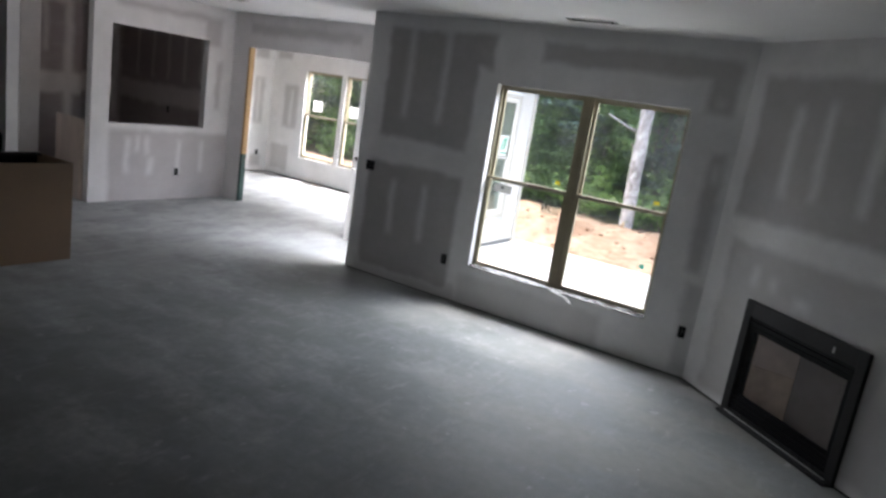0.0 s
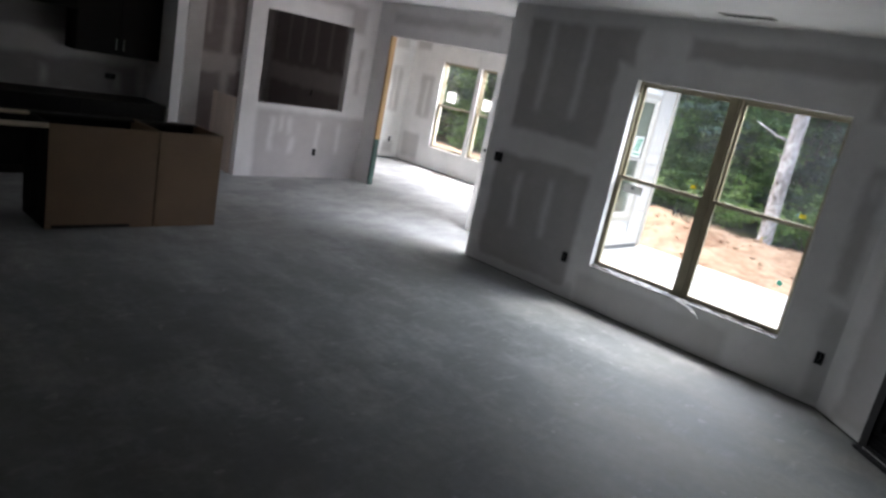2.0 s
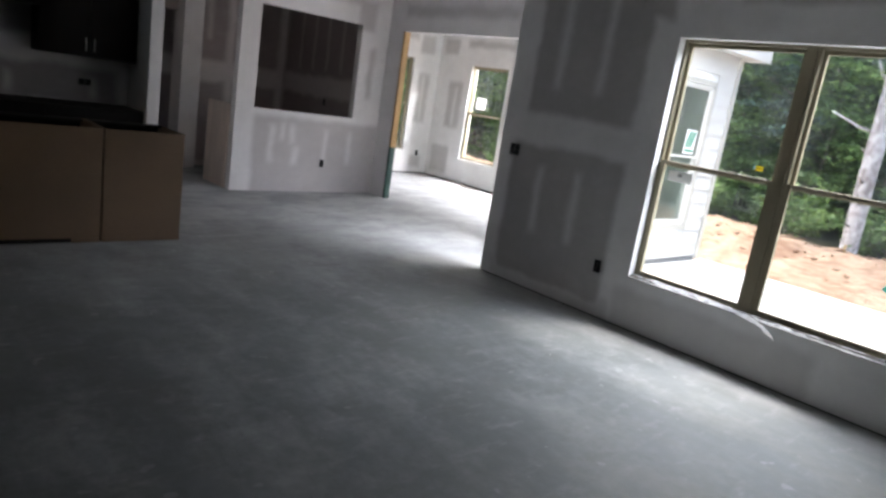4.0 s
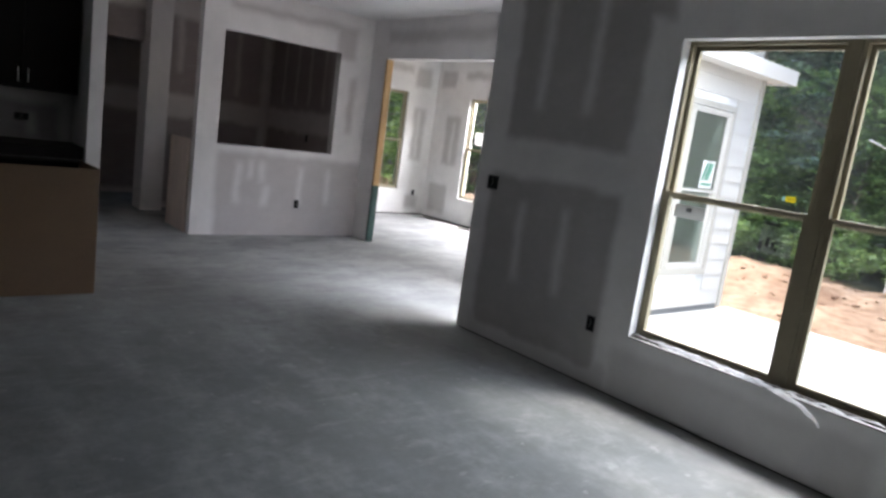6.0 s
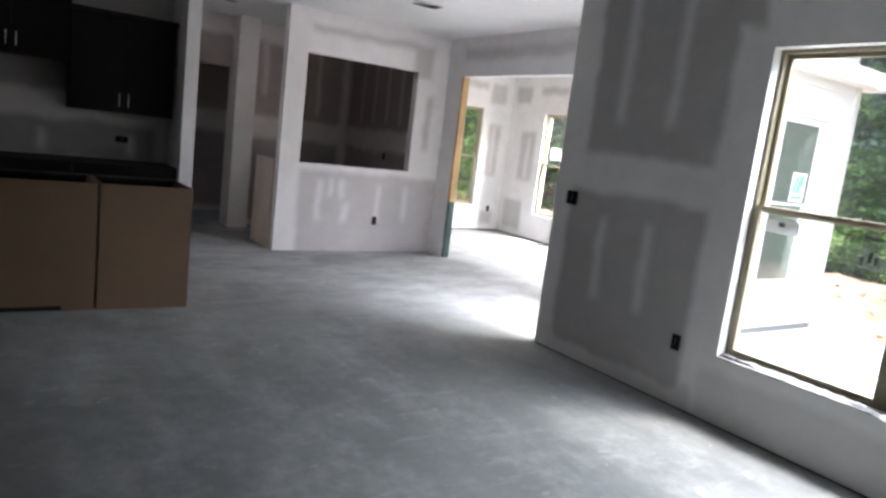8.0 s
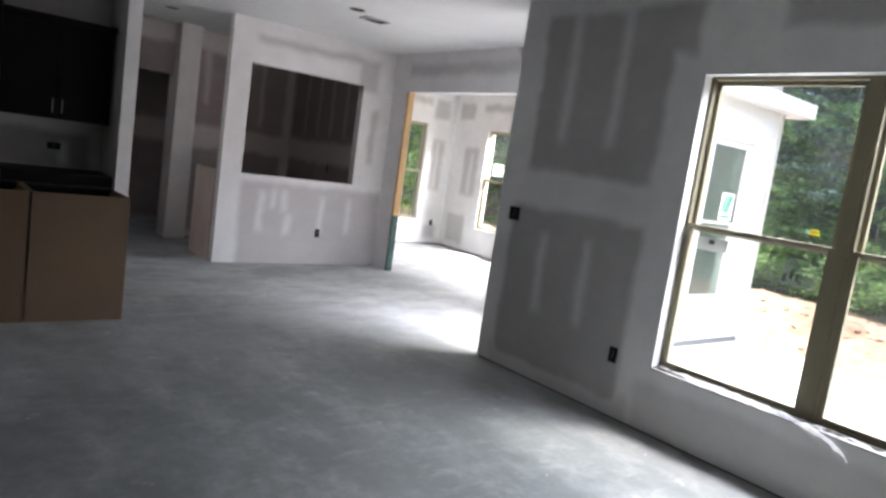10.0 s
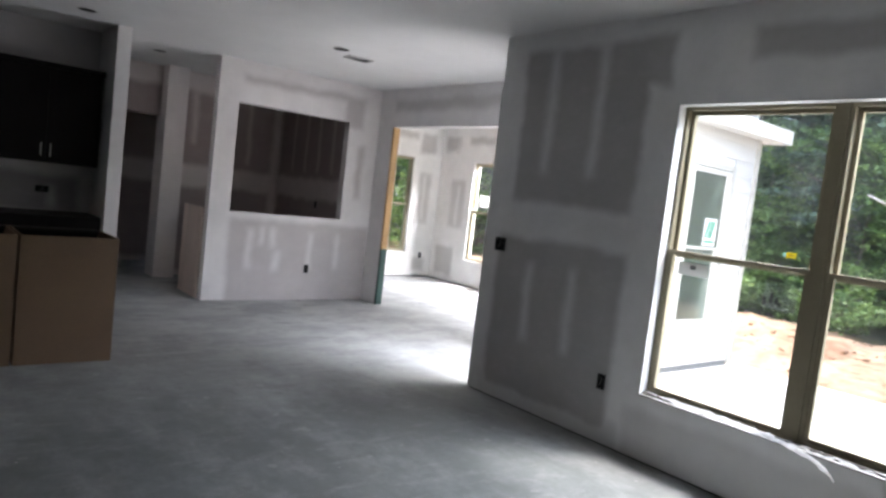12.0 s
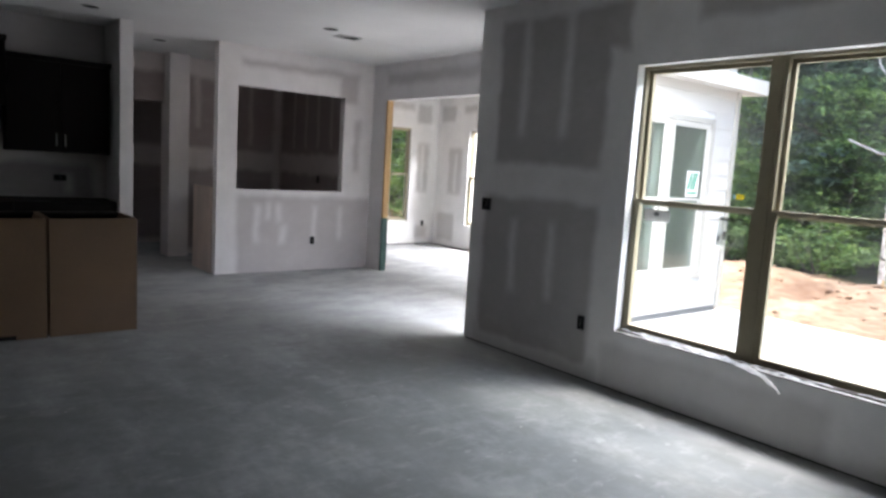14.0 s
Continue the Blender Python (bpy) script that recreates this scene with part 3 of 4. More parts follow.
part("door_frame", slanted(boxes((0.6, 0.655, -0.012, 0.012, 0.16, 0.71), (1.475, 1.515, -0.012, 0.012, 0.16, 0.71), (0.655, 1.475, -0.012, 0.012, 0.672, 0.71), (0.655, 1.475, -0.012, 0.012, 0.16, 0.188), bevel=0.003)), M_BLACK, fire)
part("clip", slanted(boxes((1.336, 1.35, -0.036, -0.0305, 0.8, 0.84), bevel=0.002)), M_WHITE, fire, "small bare metal screw tab")
part("firebox", slanted(boxes((0.6, 0.64, 0.03, 0.5, 0.02, 0.86), (1.53, 1.57, 0.03, 0.5, 0.02, 0.86), (0.64, 1.53, 0.46, 0.5, 0.02, 0.86), (0.64, 1.53, 0.03, 0.46, 0.02, 0.06), (0.64, 1.53, 0.03, 0.46, 0.82, 0.86))), M_BLACK, fire)


def liner(u0, d0, u1, d1, z0, z1):
    """An upright slab from (u0, d0) to (u1, d1) in plan, 25 mm thick."""
    bm = boxes((0, math.hypot(u1 - u0, d1 - d0), 0, 0.025, z0, z1), bevel=0.003)
    bmesh.ops.transform(bm, matrix=pose(u0, d0, 0, 0, 0, math.degrees(math.atan2(d1 - d0, u1 - u0))), verts=bm.verts[:])
    return slanted(bm)


part("liner_panel", liner(0.66, 0.03, 0.9, 0.2, 0.08, 0.415), M_FIREBRICK, fire, "tan refractory panel")
part("liner_panel", liner(0.66, 0.03, 0.9, 0.2, 0.42, 0.8), M_LINER_PINK, fire, "pale pink refractory panel")
part("liner_panel", liner(0.903, 0.203, 1.3, 0.203, 0.08, 0.8), M_LINER_GREY, fire, "grey refractory panel")
part("liner_panel", liner(1.303, 0.2, 1.48, 0.03, 0.08, 0.8), M_FIREBRICK, fire, "tan refractory panel")
part("glass_front", slanted(boxes((0.655, 1.475, -0.003, 0.003, 0.188, 0.672))), M_SMOKE, fire).visible_shadow = False


# ---- kitchen ----
def island_cabinet(name, x0, x1, notch):
    t = thing(name, ((x0 + x1) / 2, 1.675, 0), "unfinished brown hardboard back of an open-topped base cabinet", "cabinet", "kitchen island cabinets")
    w = (x1 - x0) / 2
    if notch:
        part("back_panel", boxes((-w, w, -0.3, -0.294, 0.035, 0.9), (-w, -w + 0.05, -0.3, -0.294, 0, 0.035), (w - 0.2, w, -0.3, -0.294, 0, 0.035)), M_HARDBOARD, t)
    else:
        part("back_panel", boxes((-w, w, -0.3, -0.294, 0, 0.9)), M_HARDBOARD, t)
    part("side_panel", boxes((-w, -w + 0.012, -0.294, 0.3, 0, 0.9)), M_ESPRESSO if notch else M_HARDBOARD, t)
    part("side_panel", boxes((w - 0.012, w, -0.294, 0.3, 0, 0.9)), M_HARDBOARD, t)
    part("top_rail", boxes((-w + 0.012, w - 0.012, 0.22, 0.3, 0.88, 0.9)), M_DARKIN, t)
    part("top_rail", boxes((-w + 0.012, w - 0.012, -0.294, -0.25, 0.86, 0.894)), M_DARKIN, t)
    part("bottom", boxes((-w + 0.012, w - 0.012, -0.294, 0.3, 0.1, 0.115)), M_DARKIN, t)
    # dark board added behind the notch to paint its shade
    part("notch_shade", boxes((-w + 0.013, w - 0.013, -0.288, -0.27, 0, 0.0998)), M_DARKIN, t)
    part("front", boxes((-w, w, 0.3, 0.32, 0.1, 0.9), bevel=0.003), M_ESPRESSO, t, "dark espresso door front")
    return t


island_cabinet("base_cabinet", -2.93, -2.315, False)
island_cabinet("base_cabinet", -3.85, -2.946, True)
island_cabinet("base_cabinet", -5.5, -4.6, False)
bridge = thing("cabinet_bridge", (-4.225, 1.68, 0.86), "pale plywood rails bridging the appliance gap of the island", "cabinet rail")
part("rail", boxes((-0.374, 0.374, -0.3, -0.28, 0, 0.038)), M_MAPLE, bridge)
part("rail", boxes((-0.374, 0.374, 0.2, 0.29, 0.018, 0.038)), M_MAPLE, bridge)


def upper(x0, x1, z0, z1, doors):
    t = thing("wall_cabinet", ((x0 + x1) / 2, 3.93, z0), "dark espresso wall cabinet with flat doors", "cabinet", "kitchen wall cabinets")
    w, h = (x1 - x0) / 2, z1 - z0
    part("body", boxes((-w, w, -0.31, -0.002, 0, h), bevel=0.002), M_ESPRESSO, t)
    part("crown", boxes((-w - 0.01, w + 0.01, -0.35, -0.002, h, h + 0.05), bevel=0.01), M_ESPRESSO, t)
    dw = 2 * w / doors
    for i in range(doors):
        a = -w + i * dw
        d = part("door", boxes((a + 0.004, a + dw - 0.004, -0.33, -0.312, 0.004, h - 0.004), bevel=0.003), M_ESPRESSO, t)
        hx = a + dw - 0.04 if i % 2 == 0 else a + 0.04
        bm = bmesh.new()
        rod(bm, (hx, -0.352, 0.06), (hx, -0.352, 0.19), 0.005)
        rod(bm, (hx, -0.352, 0.08), (hx, -0.33, 0.08), 0.004)
        rod(bm, (hx, -0.352, 0.17), (hx, -0.33, 0.17), 0.004)
        part("handle", bm, M_STEEL, d, "slim nickel bar handle", True)
    return t


upper(-2.95, -2.02, 1.36, 2.26, 2)
upper(-3.9, -2.95, 1.79, 2.41, 2)
upper(-4.84, -3.9, 1.36, 2.26, 2)
upper(-5.8, -4.85, 1.36, 2.26, 2)


def lower(x0, x1):
    t = thing("base_cabinet", ((x0 + x1) / 2, 3.93, 0), "dark espresso base cabinet along the kitchen wall", "cabinet", "kitchen wall base cabinets")
    w = (x1 - x0) / 2
    part("body", boxes((-w, w, -0.58, -0.002, 0.1, 0.88), (-w, w, -0.52, -0.002, 0, 0.1)), M_DARKIN, t)
    for s in (-1, 1):
        a, b = (-w + 0.004, -0.003) if s < 0 else (0.003, w - 0.004)
        part("door", boxes((a, b, -0.602, -0.582, 0.11, 0.7), bevel=0.003), M_ESPRESSO, t)
    part("drawer_front", boxes((-w + 0.004, w - 0.004, -0.602, -0.582, 0.71, 0.875), bevel=0.003), M_ESPRESSO, t)
    return t


for a in (-2.93, -3.86, -4.79, -5.72):
    lower(a, a + 0.925)


# ---- windows ----
def hung_window(name, width, z0, z1, label, frame_material=None, pane_material=M_GLASS):
    """A double-hung unit: its origin at the middle of the bottom, the room on its -y side, x along the wall."""
    t = tagged(thing(name, (0, 0, 0), label, "window"), kind="structure")
    vinyl = frame_material or M_VINYL
    w, h, f = width / 2, z1 - z0, 0.022
    mid = h * 0.5
    part("window_frame", boxes((-w, -w + f, -0.04, 0.045, 0, h), (w - f, w, -0.04, 0.045, 0, h), (-w + f, w - f, -0.04, 0.045, 0, f), (-w + f, w - f, -0.04, 0.045, h - f, h), bevel=0.003), vinyl, t)
    s = 0.024
    for nm, b0, b1, y in (("lower_sash", f, mid + 0.02, -0.022), ("upper_sash", mid - 0.02, h - f, 0.014)):
        sash = part(nm, boxes((-w + f, -w + f + s, y - 0.014, y + 0.014, b0, b1), (w - f - s, w - f, y - 0.014, y + 0.014, b0, b1), (-w + f + s, w - f - s, y - 0.014, y + 0.014, b0, b0 + 0.025), (-w + f + s, w - f - s, y - 0.014, y + 0.014, b1 - 0.025, b1), bevel=0.002), vinyl, t)
        pane = part("pane", boxes((-w + f + s, w - f - s, y - 0.003, y + 0.003, b0 + 0.025, b1 - 0.025)), pane_material, sash)
        pane.visible_shadow = False
    return t


def place(t, x, y, z, turn):
    t.matrix_world = pose(x, y, z, 0, 0, turn)
    return t


# the twin window of the great room: the room lies on its -x side
wh = (WIN["y1"] - WIN["y0"] - 0.052) / 2
structure("trim", boxes((0.07, 0.158, WIN["y0"] + wh + 0.001, WIN["y1"] - wh - 0.001, WIN["z0"] + 0.004, WIN["z1"]), bevel=0.003), M_VINYL, "tan vinyl post between the twin windows", "mullion")
for n, c in ((1, WIN["y1"] - wh / 2), (2, WIN["y0"] + wh / 2)):
    place(hung_window("window_%d" % n, wh, WIN["z0"] + 0.004, WIN["z1"] - 0.001, "tan vinyl double-hung window with manufacturer labels"), 0.115, c, WIN["z0"] + 0.004, -90)
for n, (a, b) in enumerate(SW):
    place(hung_window("window_%d" % (3 + n), b - a, 0.44, 2.1, "tan vinyl double-hung sunroom window", None, M_GLASS_S), 4.12, (a + b) / 2, 0.44, -90)
for n, (a, b) in enumerate([(2.56, 3.44), (1.6, 2.45)]):
    place(hung_window("window_%d" % (6 + n), b - a, 0.44, 2.1, "tan vinyl double-hung sunroom window", None, M_GLASS_N), (a + b) / 2, 5.78, 0.44, 0)

# ---- outdoors ----
def berm(x, y):
    """The height of the raw clay bank beyond the patio."""
    if x <= 4.4:
        return -0.2
    rise = min(1.0, max(0.0, (x - 4.42) / 1.25))
    fall = min(1.0, max(0.0, (x - 6.0) / 1.8))
    lump = noise.noise(Vector((x * 0.9, y * 0.6, 0))) * 0.07 + noise.noise(Vector((x * 2.6, y * 2.3, 4))) * 0.05 + noise.noise(Vector((x * 5.5, y * 2.4, 9))) * 0.06 + noise.noise(Vector((x * 11.0, y * 7.0, 2))) * 0.03
    return -0.155 + (0.37 + lump) * rise * (1.6 - 0.6 * rise) * (1 - 0.45 * fall * fall)


def ground():
    xs = [-60 + 0.0] + [-8.0] + [0.16 + 0.6 * i for i in range(7)] + [4.4 + 0.13 * i for i in range(62)] + [13.5, 16, 22, 35, 60, 120, 300]
    ys = [-300, -120, -60, -30, -16] + [-9.0 + 0.17 * i for i in range(120)] + [16, 30, 60, 120, 300]
    xs = sorted([-300, -120] + xs)
    bm = bmesh.new()
    grid = []
    for x in xs:
        row = []
        for y in ys:
            row.append(bm.verts.new((x, y, berm(x, y))))
        grid.append(row)
    for i in range(len(xs) - 1):
        for j in range(len(ys) - 1):
            bm.faces.new((grid[i][j], grid[i + 1][j], grid[i + 1][j + 1], grid[i][j + 1]))
    g = structure("ground", bm, M_GROUND, "raw orange clay ground rising into dark forest floor", "ground")
    g.data.polygons.foreach_set("use_smooth", [True] * len(g.data.polygons))


ground()
rng6 = random.Random(16)
bm = bmesh.new()
for i in range(330):
    x, y = 4.5 + 1.9 * rng6.random() ** 0.8, rng6.uniform(-4.5, 2.6)
    r = bmesh.ops.create_icosphere(bm, subdivisions=1, radius=rng6.choice((0.012, 0.018, 0.02, 0.025, 0.04)))
    for v in r["verts"]:
        v.co *= rng6.uniform(0.75, 1.2)
    bmesh.ops.transform(bm, matrix=Matrix.LocRotScale((x, y, berm(x, y)), Euler((rng6.uniform(-0.4, 0.4), 0, rng6.uniform(0, 6))), (1.0, rng6.uniform(0.8, 1.8), rng6.uniform(0.45, 0.8))), verts=r["verts"])
tagged(new("clay_clods", mesh_of("clay_clods", bm, M_GROUND)), "loose orange clay clods on the bank", "clods", kind="stuff")
structure("patio", boxes((0.162, 4.45, -6.5, 0.058, -0.32, -0.13)), M_PATIO, "pale new concrete patio slab", "patio")

siding = tagged(thing("siding", (0, 0, 0), "white primed lap siding on the sunroom outside wall", "siding"), kind="structure")


def lap(x0, x1, z):
    bm = bmesh.new()
    vs = [bm.verts.new(c) for c in ((x0, 0.058, z), (x1, 0.058, z), (x1, 0.036, z), (x0, 0.036, z), (x0, 0.058, z + 0.18), (x1, 0.058, z + 0.18), (x1, 0.05, z + 0.18), (x0, 0.05, z + 0.18))]
    for f in ((0, 1, 2, 3), (4, 7, 6, 5), (3, 2, 6, 7), (0, 4, 5, 1), (0, 3, 7, 4), (1, 5, 6, 2)):
        bm.faces.new([vs[i] for i in f])
    return bm


for i in range(15):
    z = -0.06 + 0.18 * i
    if z + 0.18 < 0.3 or z > 2.2:
        part("lap_board", lap(1.4, 4.2, z), M_SIDING, siding)
    else:
        part("lap_board", lap(1.4, 2.15, z), M_SIDING, siding)
        part("lap_board", lap(3.77, 4.2, z), M_SIDING, siding)
part("corner_board", boxes((4.18, 4.26, 0.02, 0.3, -0.1, 2.62), bevel=0.004), M_CASING, siding)
part("foundation", boxes((1.4, 4.2, 0.045, 0.058, -0.13, -0.06)), plain("grey_foundation", (0.12, 0.12, 0.12), 0.9), siding)
for n, (a, b) in enumerate([(2.22, 2.83), (2.94, 3.69)]):
    place(hung_window("window_%d" % (8 + n), b - a, 0.39, 2.12, "cream vinyl double-hung window in the outside wall", M_SIDING, M_GLASS_O), (a + b) / 2, 0.085, 0.39, 180)
for r in ((2.15, 2.21, 0.03, 0.058, 0.31, 2.2), (3.7, 3.765, 0.03, 0.058, 0.31, 2.2), (2.832, 2.938, 0.03, 0.06, 0.386, 2.129), (2.21, 3.7, 0.03, 0.058, 2.13, 2.2), (2.21, 3.7, 0.03, 0.058, 0.31, 0.385)):
    part("window_casing", boxes(r, bevel=0.004), M_CASING, siding)
roof = tagged(thing("roof", (0, 0, 0), "white boxed eave and shingled roof edge", "roof"), kind="structure")
part("soffit", boxes((1.4, 4.46, -0.2, 0.06, 2.56, 2.58), (4.2, 4.46, 0.06, 6.1, 2.56, 2.58)), M_SIDING, roof)
part("fascia", boxes((1.4, 4.48, -0.22, -0.2, 2.54, 2.70), (4.46, 4.48, -0.2, 6.1, 2.54, 2.70), bevel=0.003), M_SIDING, roof)
part("shingles", boxes((-11.2, 4.5, -0.24, 7.5, 2.95, 3.0), (-11.2, 0.4, -7, -0.24, 2.95, 3.0)), M_ROOF, roof)


def leaf_cloud(bm, centre, radii, count, size, rng):
    for _ in range(count):
        d = Vector((rng.gauss(0, 1), rng.gauss(0, 1), rng.gauss(0, 1))).normalized() * (rng.random() ** 0.45)
        p = Vector(centre) + Vector((d.x * radii[0], d.y * radii[1], d.z * radii[2]))
        s = size * rng.uniform(0.6, 1.4)
        a = Vector((rng.gauss(0, 1), rng.gauss(0, 1), rng.gauss(0, 0.35))).normalized() * s
        b = a.cross(Vector((rng.gauss(0, 0.6), rng.gauss(0, 0.6), rng.gauss(0, 1)))).normalized() * s * 0.55
        vs = [bm.verts.new(p + q) for q in (-a, b * 0.9, a, -b * 0.9)]
        bm.faces.new(vs)


def tree(seed, height, spread, trunk, leaf, clumps, per, size, low, label):
    rng = random.Random(seed)
    t = thing("tree", (0, 0, 0), label, "tree", "trees of the wood")
    bm = bmesh.new()
    p, lean = Vector((0, 0, -0.3)), Vector((rng.uniform(-0.05, 0.05), rng.uniform(-0.05, 0.05), 1))
    pts = [p]
    for i in range(6):
        pts.append(pts[-1] + (lean + Vector((rng.uniform(-0.04, 0.04), rng.uniform(-0.04, 0.04), 0))) * height / 6)
    tube(bm, pts, [trunk * (1 - i / 7) for i in range(7)], 9)
    crown = bmesh.new()
    for k in range(clumps):
        z = (low + (1.0 - low) * rng.random() ** 1.2) * height
        a = rng.uniform(0, 2 * math.pi)
        reach = spread * rng.uniform(0.25, 1.0) * (1.1 - 0.6 * z / height)
        c = Vector((math.cos(a) * reach, math.sin(a) * reach, z))
        base = pts[min(5, int(z / height * 6))]
        if k % 2 == 0:
            rod(bm, Vector((base.x, base.y, z - reach * 0.4)), c, trunk * 0.22, 0.01, 5)
        r = spread * rng.uniform(0.16, 0.36)
        for _ in range(7):
            d = Vector((rng.gauss(0, 0.6), rng.gauss(0, 0.6), rng.gauss(0, 0.38))) * r
            q = rng.uniform(0.16, 0.38)
            leaf_cloud(crown, c + d, (q, q, q * 0.32), per // 7, size, rng)
    part("trunk", bm, M_BARK_D, t, smooth=True)
    part("crown", crown, leaf, t)
    return t


rng = random.Random(7)
A = tree(1, 6.8, 2.4, 0.11, M_LEAF, 92, 270, 0.072, 0.2, "leafy broadleaf tree at the edge of the wood")
B = tree(2, 6.0, 2.2, 0.09, M_LEAF, 86, 270, 0.066, 0.16, "leafy broadleaf tree at the edge of the wood")
C = tree(3, 3.6, 1.5, 0.04, M_LEAF_L, 34, 190, 0.044, 0.05, "young bright green broadleaf tree")
spots = []
for i in range(15):
    spots.append((A if i % 2 else B, 11.5 + rng.uniform(-1.0, 1.5), -14 + i * 2.2 + rng.uniform(-0.6, 0.6)))
for i in range(22):
    spots.append((A if i % 3 else B, 15.5 + rng.uniform(-0.8, 1.0), -16 + i * 1.7))
for i in range(12):
    spots.append((C, 9.8 + rng.uniform(-0.6, 0.8), -11 + i * 2.1 + rng.uniform(-0.7, 0.7)))
for i in range(8):
    spots.append((A if i % 2 else B, -2 + i * 2.4, 12.5 + rng.uniform(-0.6, 1.6)))
for x, y in ((8.0, -2.75), (8.7, -3.6), (9.2, -3.4), (9.4, 2.2), (9.0, 4.6), (9.6, 0.7), (8.9, -4.6), (8.3, 2.6), (2.2, 9.2), (4.1, 9.8), (0.6, 10.6), (5.6, 10.4), (3.2, 9.0), (4.9, 8.8), (6.6, 9.6)):
    spots.append((C, x, y))
for i in range(17):
    spots.append((B if i % 2 else A, 19.0 + rng.uniform(-0.8, 1.0), -17 + i * 2.1))
used = set()
for t, x, y in spots:
    m = pose(x, y, -0.15, 0, 0, rng.uniform(0, 360))
    if x > 18:
        m = m @ Matrix.Scale(1.5, 4)
    if t.name in used:
        copy_thing(t, m)
    else:
        t.matrix_world = m
        used.add(t.name)

for x, y, r, h in ((10.2, -2.3, 0.06, 7.0), (10.6, 0.4, 0.05, 6.5), (10.4, 1.9, 0.045, 6.0), (10.9, -4.4, 0.07, 7.0), (10.3, 3.4, 0.06, 6.5), (10.8, -0.2, 0.04, 6.0)):
    pole = thing("sapling", (x, y, -0.1), "slim dark bare sapling trunk in the wood", "tree", "saplings of the wood")
    bm = bmesh.new()
    pts = [Vector((0.06 * math.sin(x * 7 + i * 0.8), 0.07 * i * math.sin(y * 3) + 0.05 * math.sin(i * 1.1 + y), -0.3 + h * i / 8)) for i in range(9)]
    tube(bm, pts, [r * (1 - i / 11) for i in range(9)], 8)
    part("trunk", bm, M_BARK_D, pole, smooth=True)

def bush(seed, height, spread, shoots):
    """A low shrub: thin shoots from one foot, each with sprays of leaves."""
    rng = random.Random(seed)
    t = thing("bush", (0, 0, 0), "low bright green bush at the foot of the wood", "bush", "bushes at the edge of the wood")
    stems, leaves = bmesh.new(), bmesh.new()
    for _ in range(shoots):
        a, out = rng.uniform(0, 2 * math.pi), rng.uniform(0.2, 1.0) * spread
        tip = Vector((math.cos(a) * out, math.sin(a) * out, height * rng.uniform(0.45, 1.0) * (1.1 - 0.5 * out / spread)))
        rod(stems, Vector((0, 0, -0.1)), tip, 0.012, 0.004, 5)
        for f in (0.55, 0.8, 1.0):
            q = rng.uniform(0.1, 0.2)
            leaf_cloud(leaves, tip * f, (q, q, q * 0.5), 26, 0.038, rng)
    part("stems", stems, M_BARK_D, t)
    part("leaves", leaves, M_LEAF_L, t)
    return t


rng3 = random.Random(21)
kinds = [bush(31, 0.9, 0.7, 26), bush(32, 1.3, 0.8, 30), bush(33, 0.6, 0.6, 20)]
for i in range(26):
    b = kinds[i % 3]
    m = pose(7.25 + rng3.uniform(-0.25, 0.9), -8.2 + i * 0.62 + rng3.uniform(-0.35, 0.35), 0.0, 0, 0, rng3.uniform(0, 360))
    if i < 3:
        b.matrix_world = m
    else:
        copy_thing(b, m)

pine = thing("pine_tree", (6.6, -1.1, 0), "tall bare pine trunk with pale grey bark", "tree")
bm = bmesh.new()
pts = [Vector((-0.05 * i + 0.012 * math.sin(i * 1.3), 0.012 * math.sin(i * 0.9), -0.4 + 0.6 * i)) for i in range(22)]
tube(bm, pts, [0.148 if i == 0 else 0.127 - 0.0026 * i for i in range(22)], 18)
part("trunk", bm, M_BARK, pine, smooth=True)
limb_lines = ([(-0.2, 0.07, 1.93), (-0.19, 0.28, 1.98), (-0.17, 0.46, 2.06), (-0.15, 0.69, 2.16)],
    [(-0.24, 0.06, 2.6), (-0.22, 0.17, 2.73), (-0.2, 0.26, 2.92), (-0.18, 0.42, 3.15), (-0.15, 0.5, 3.7), (-0.12, 0.62, 4.3)])
for pts in limb_lines:
    bm = bmesh.new()
    tube(bm, pts, [0.022 - 0.003 * i for i in range(len(pts))], 7)
    part("limb", bm, M_BARK, pine, smooth=True)
rng5 = random.Random(5)
for z in (0.55, 0.95, 1.2, 1.62, 2.35):
    bm = bmesh.new()
    a = rng5.uniform(1.2, 3.6)
    foot = Vector((-0.083 * (z + 0.4), 0, z))
    tube(bm, [foot, foot + Vector((math.cos(a), math.sin(a), 0.25)) * 0.16, foot + Vector((math.cos(a), math.sin(a), 0.4)) * rng5.uniform(0.19, 0.24)], [0.03, 0.018, 0.008], 7)
    part("branch_stub", bm, M_BARK_D, pine, "short dark broken branch", True)
bm = bmesh.new()
for c in ((-0.2, 0.2, 2.72), (-0.2, 0.3, 2.95), (-0.22, 0.08, 2.55)):
    leaf_cloud(bm, c, (0.1, 0.13, 0.1), 26, 0.04, rng5)
tagged(part("sprig", bm, M_LEAF_L, pine, "tufts of young green leaves"), kind="stuff")

# a short stake by the pine
peg = thing("wooden_stake", (6.05, -1.19, 0.1), "short split wooden stake in the clay", "stake", turn=20)
bm = boxes((-0.025, 0.025, -0.012, 0.012, -0.2, 0.22), bevel=0.003)
for v in bm.verts:
    if v.co.z > 0.1:
        v.co.z += 0.06 * v.co.x / 0.025 * 0.5
part("shaft", bm, M_STUD, peg)


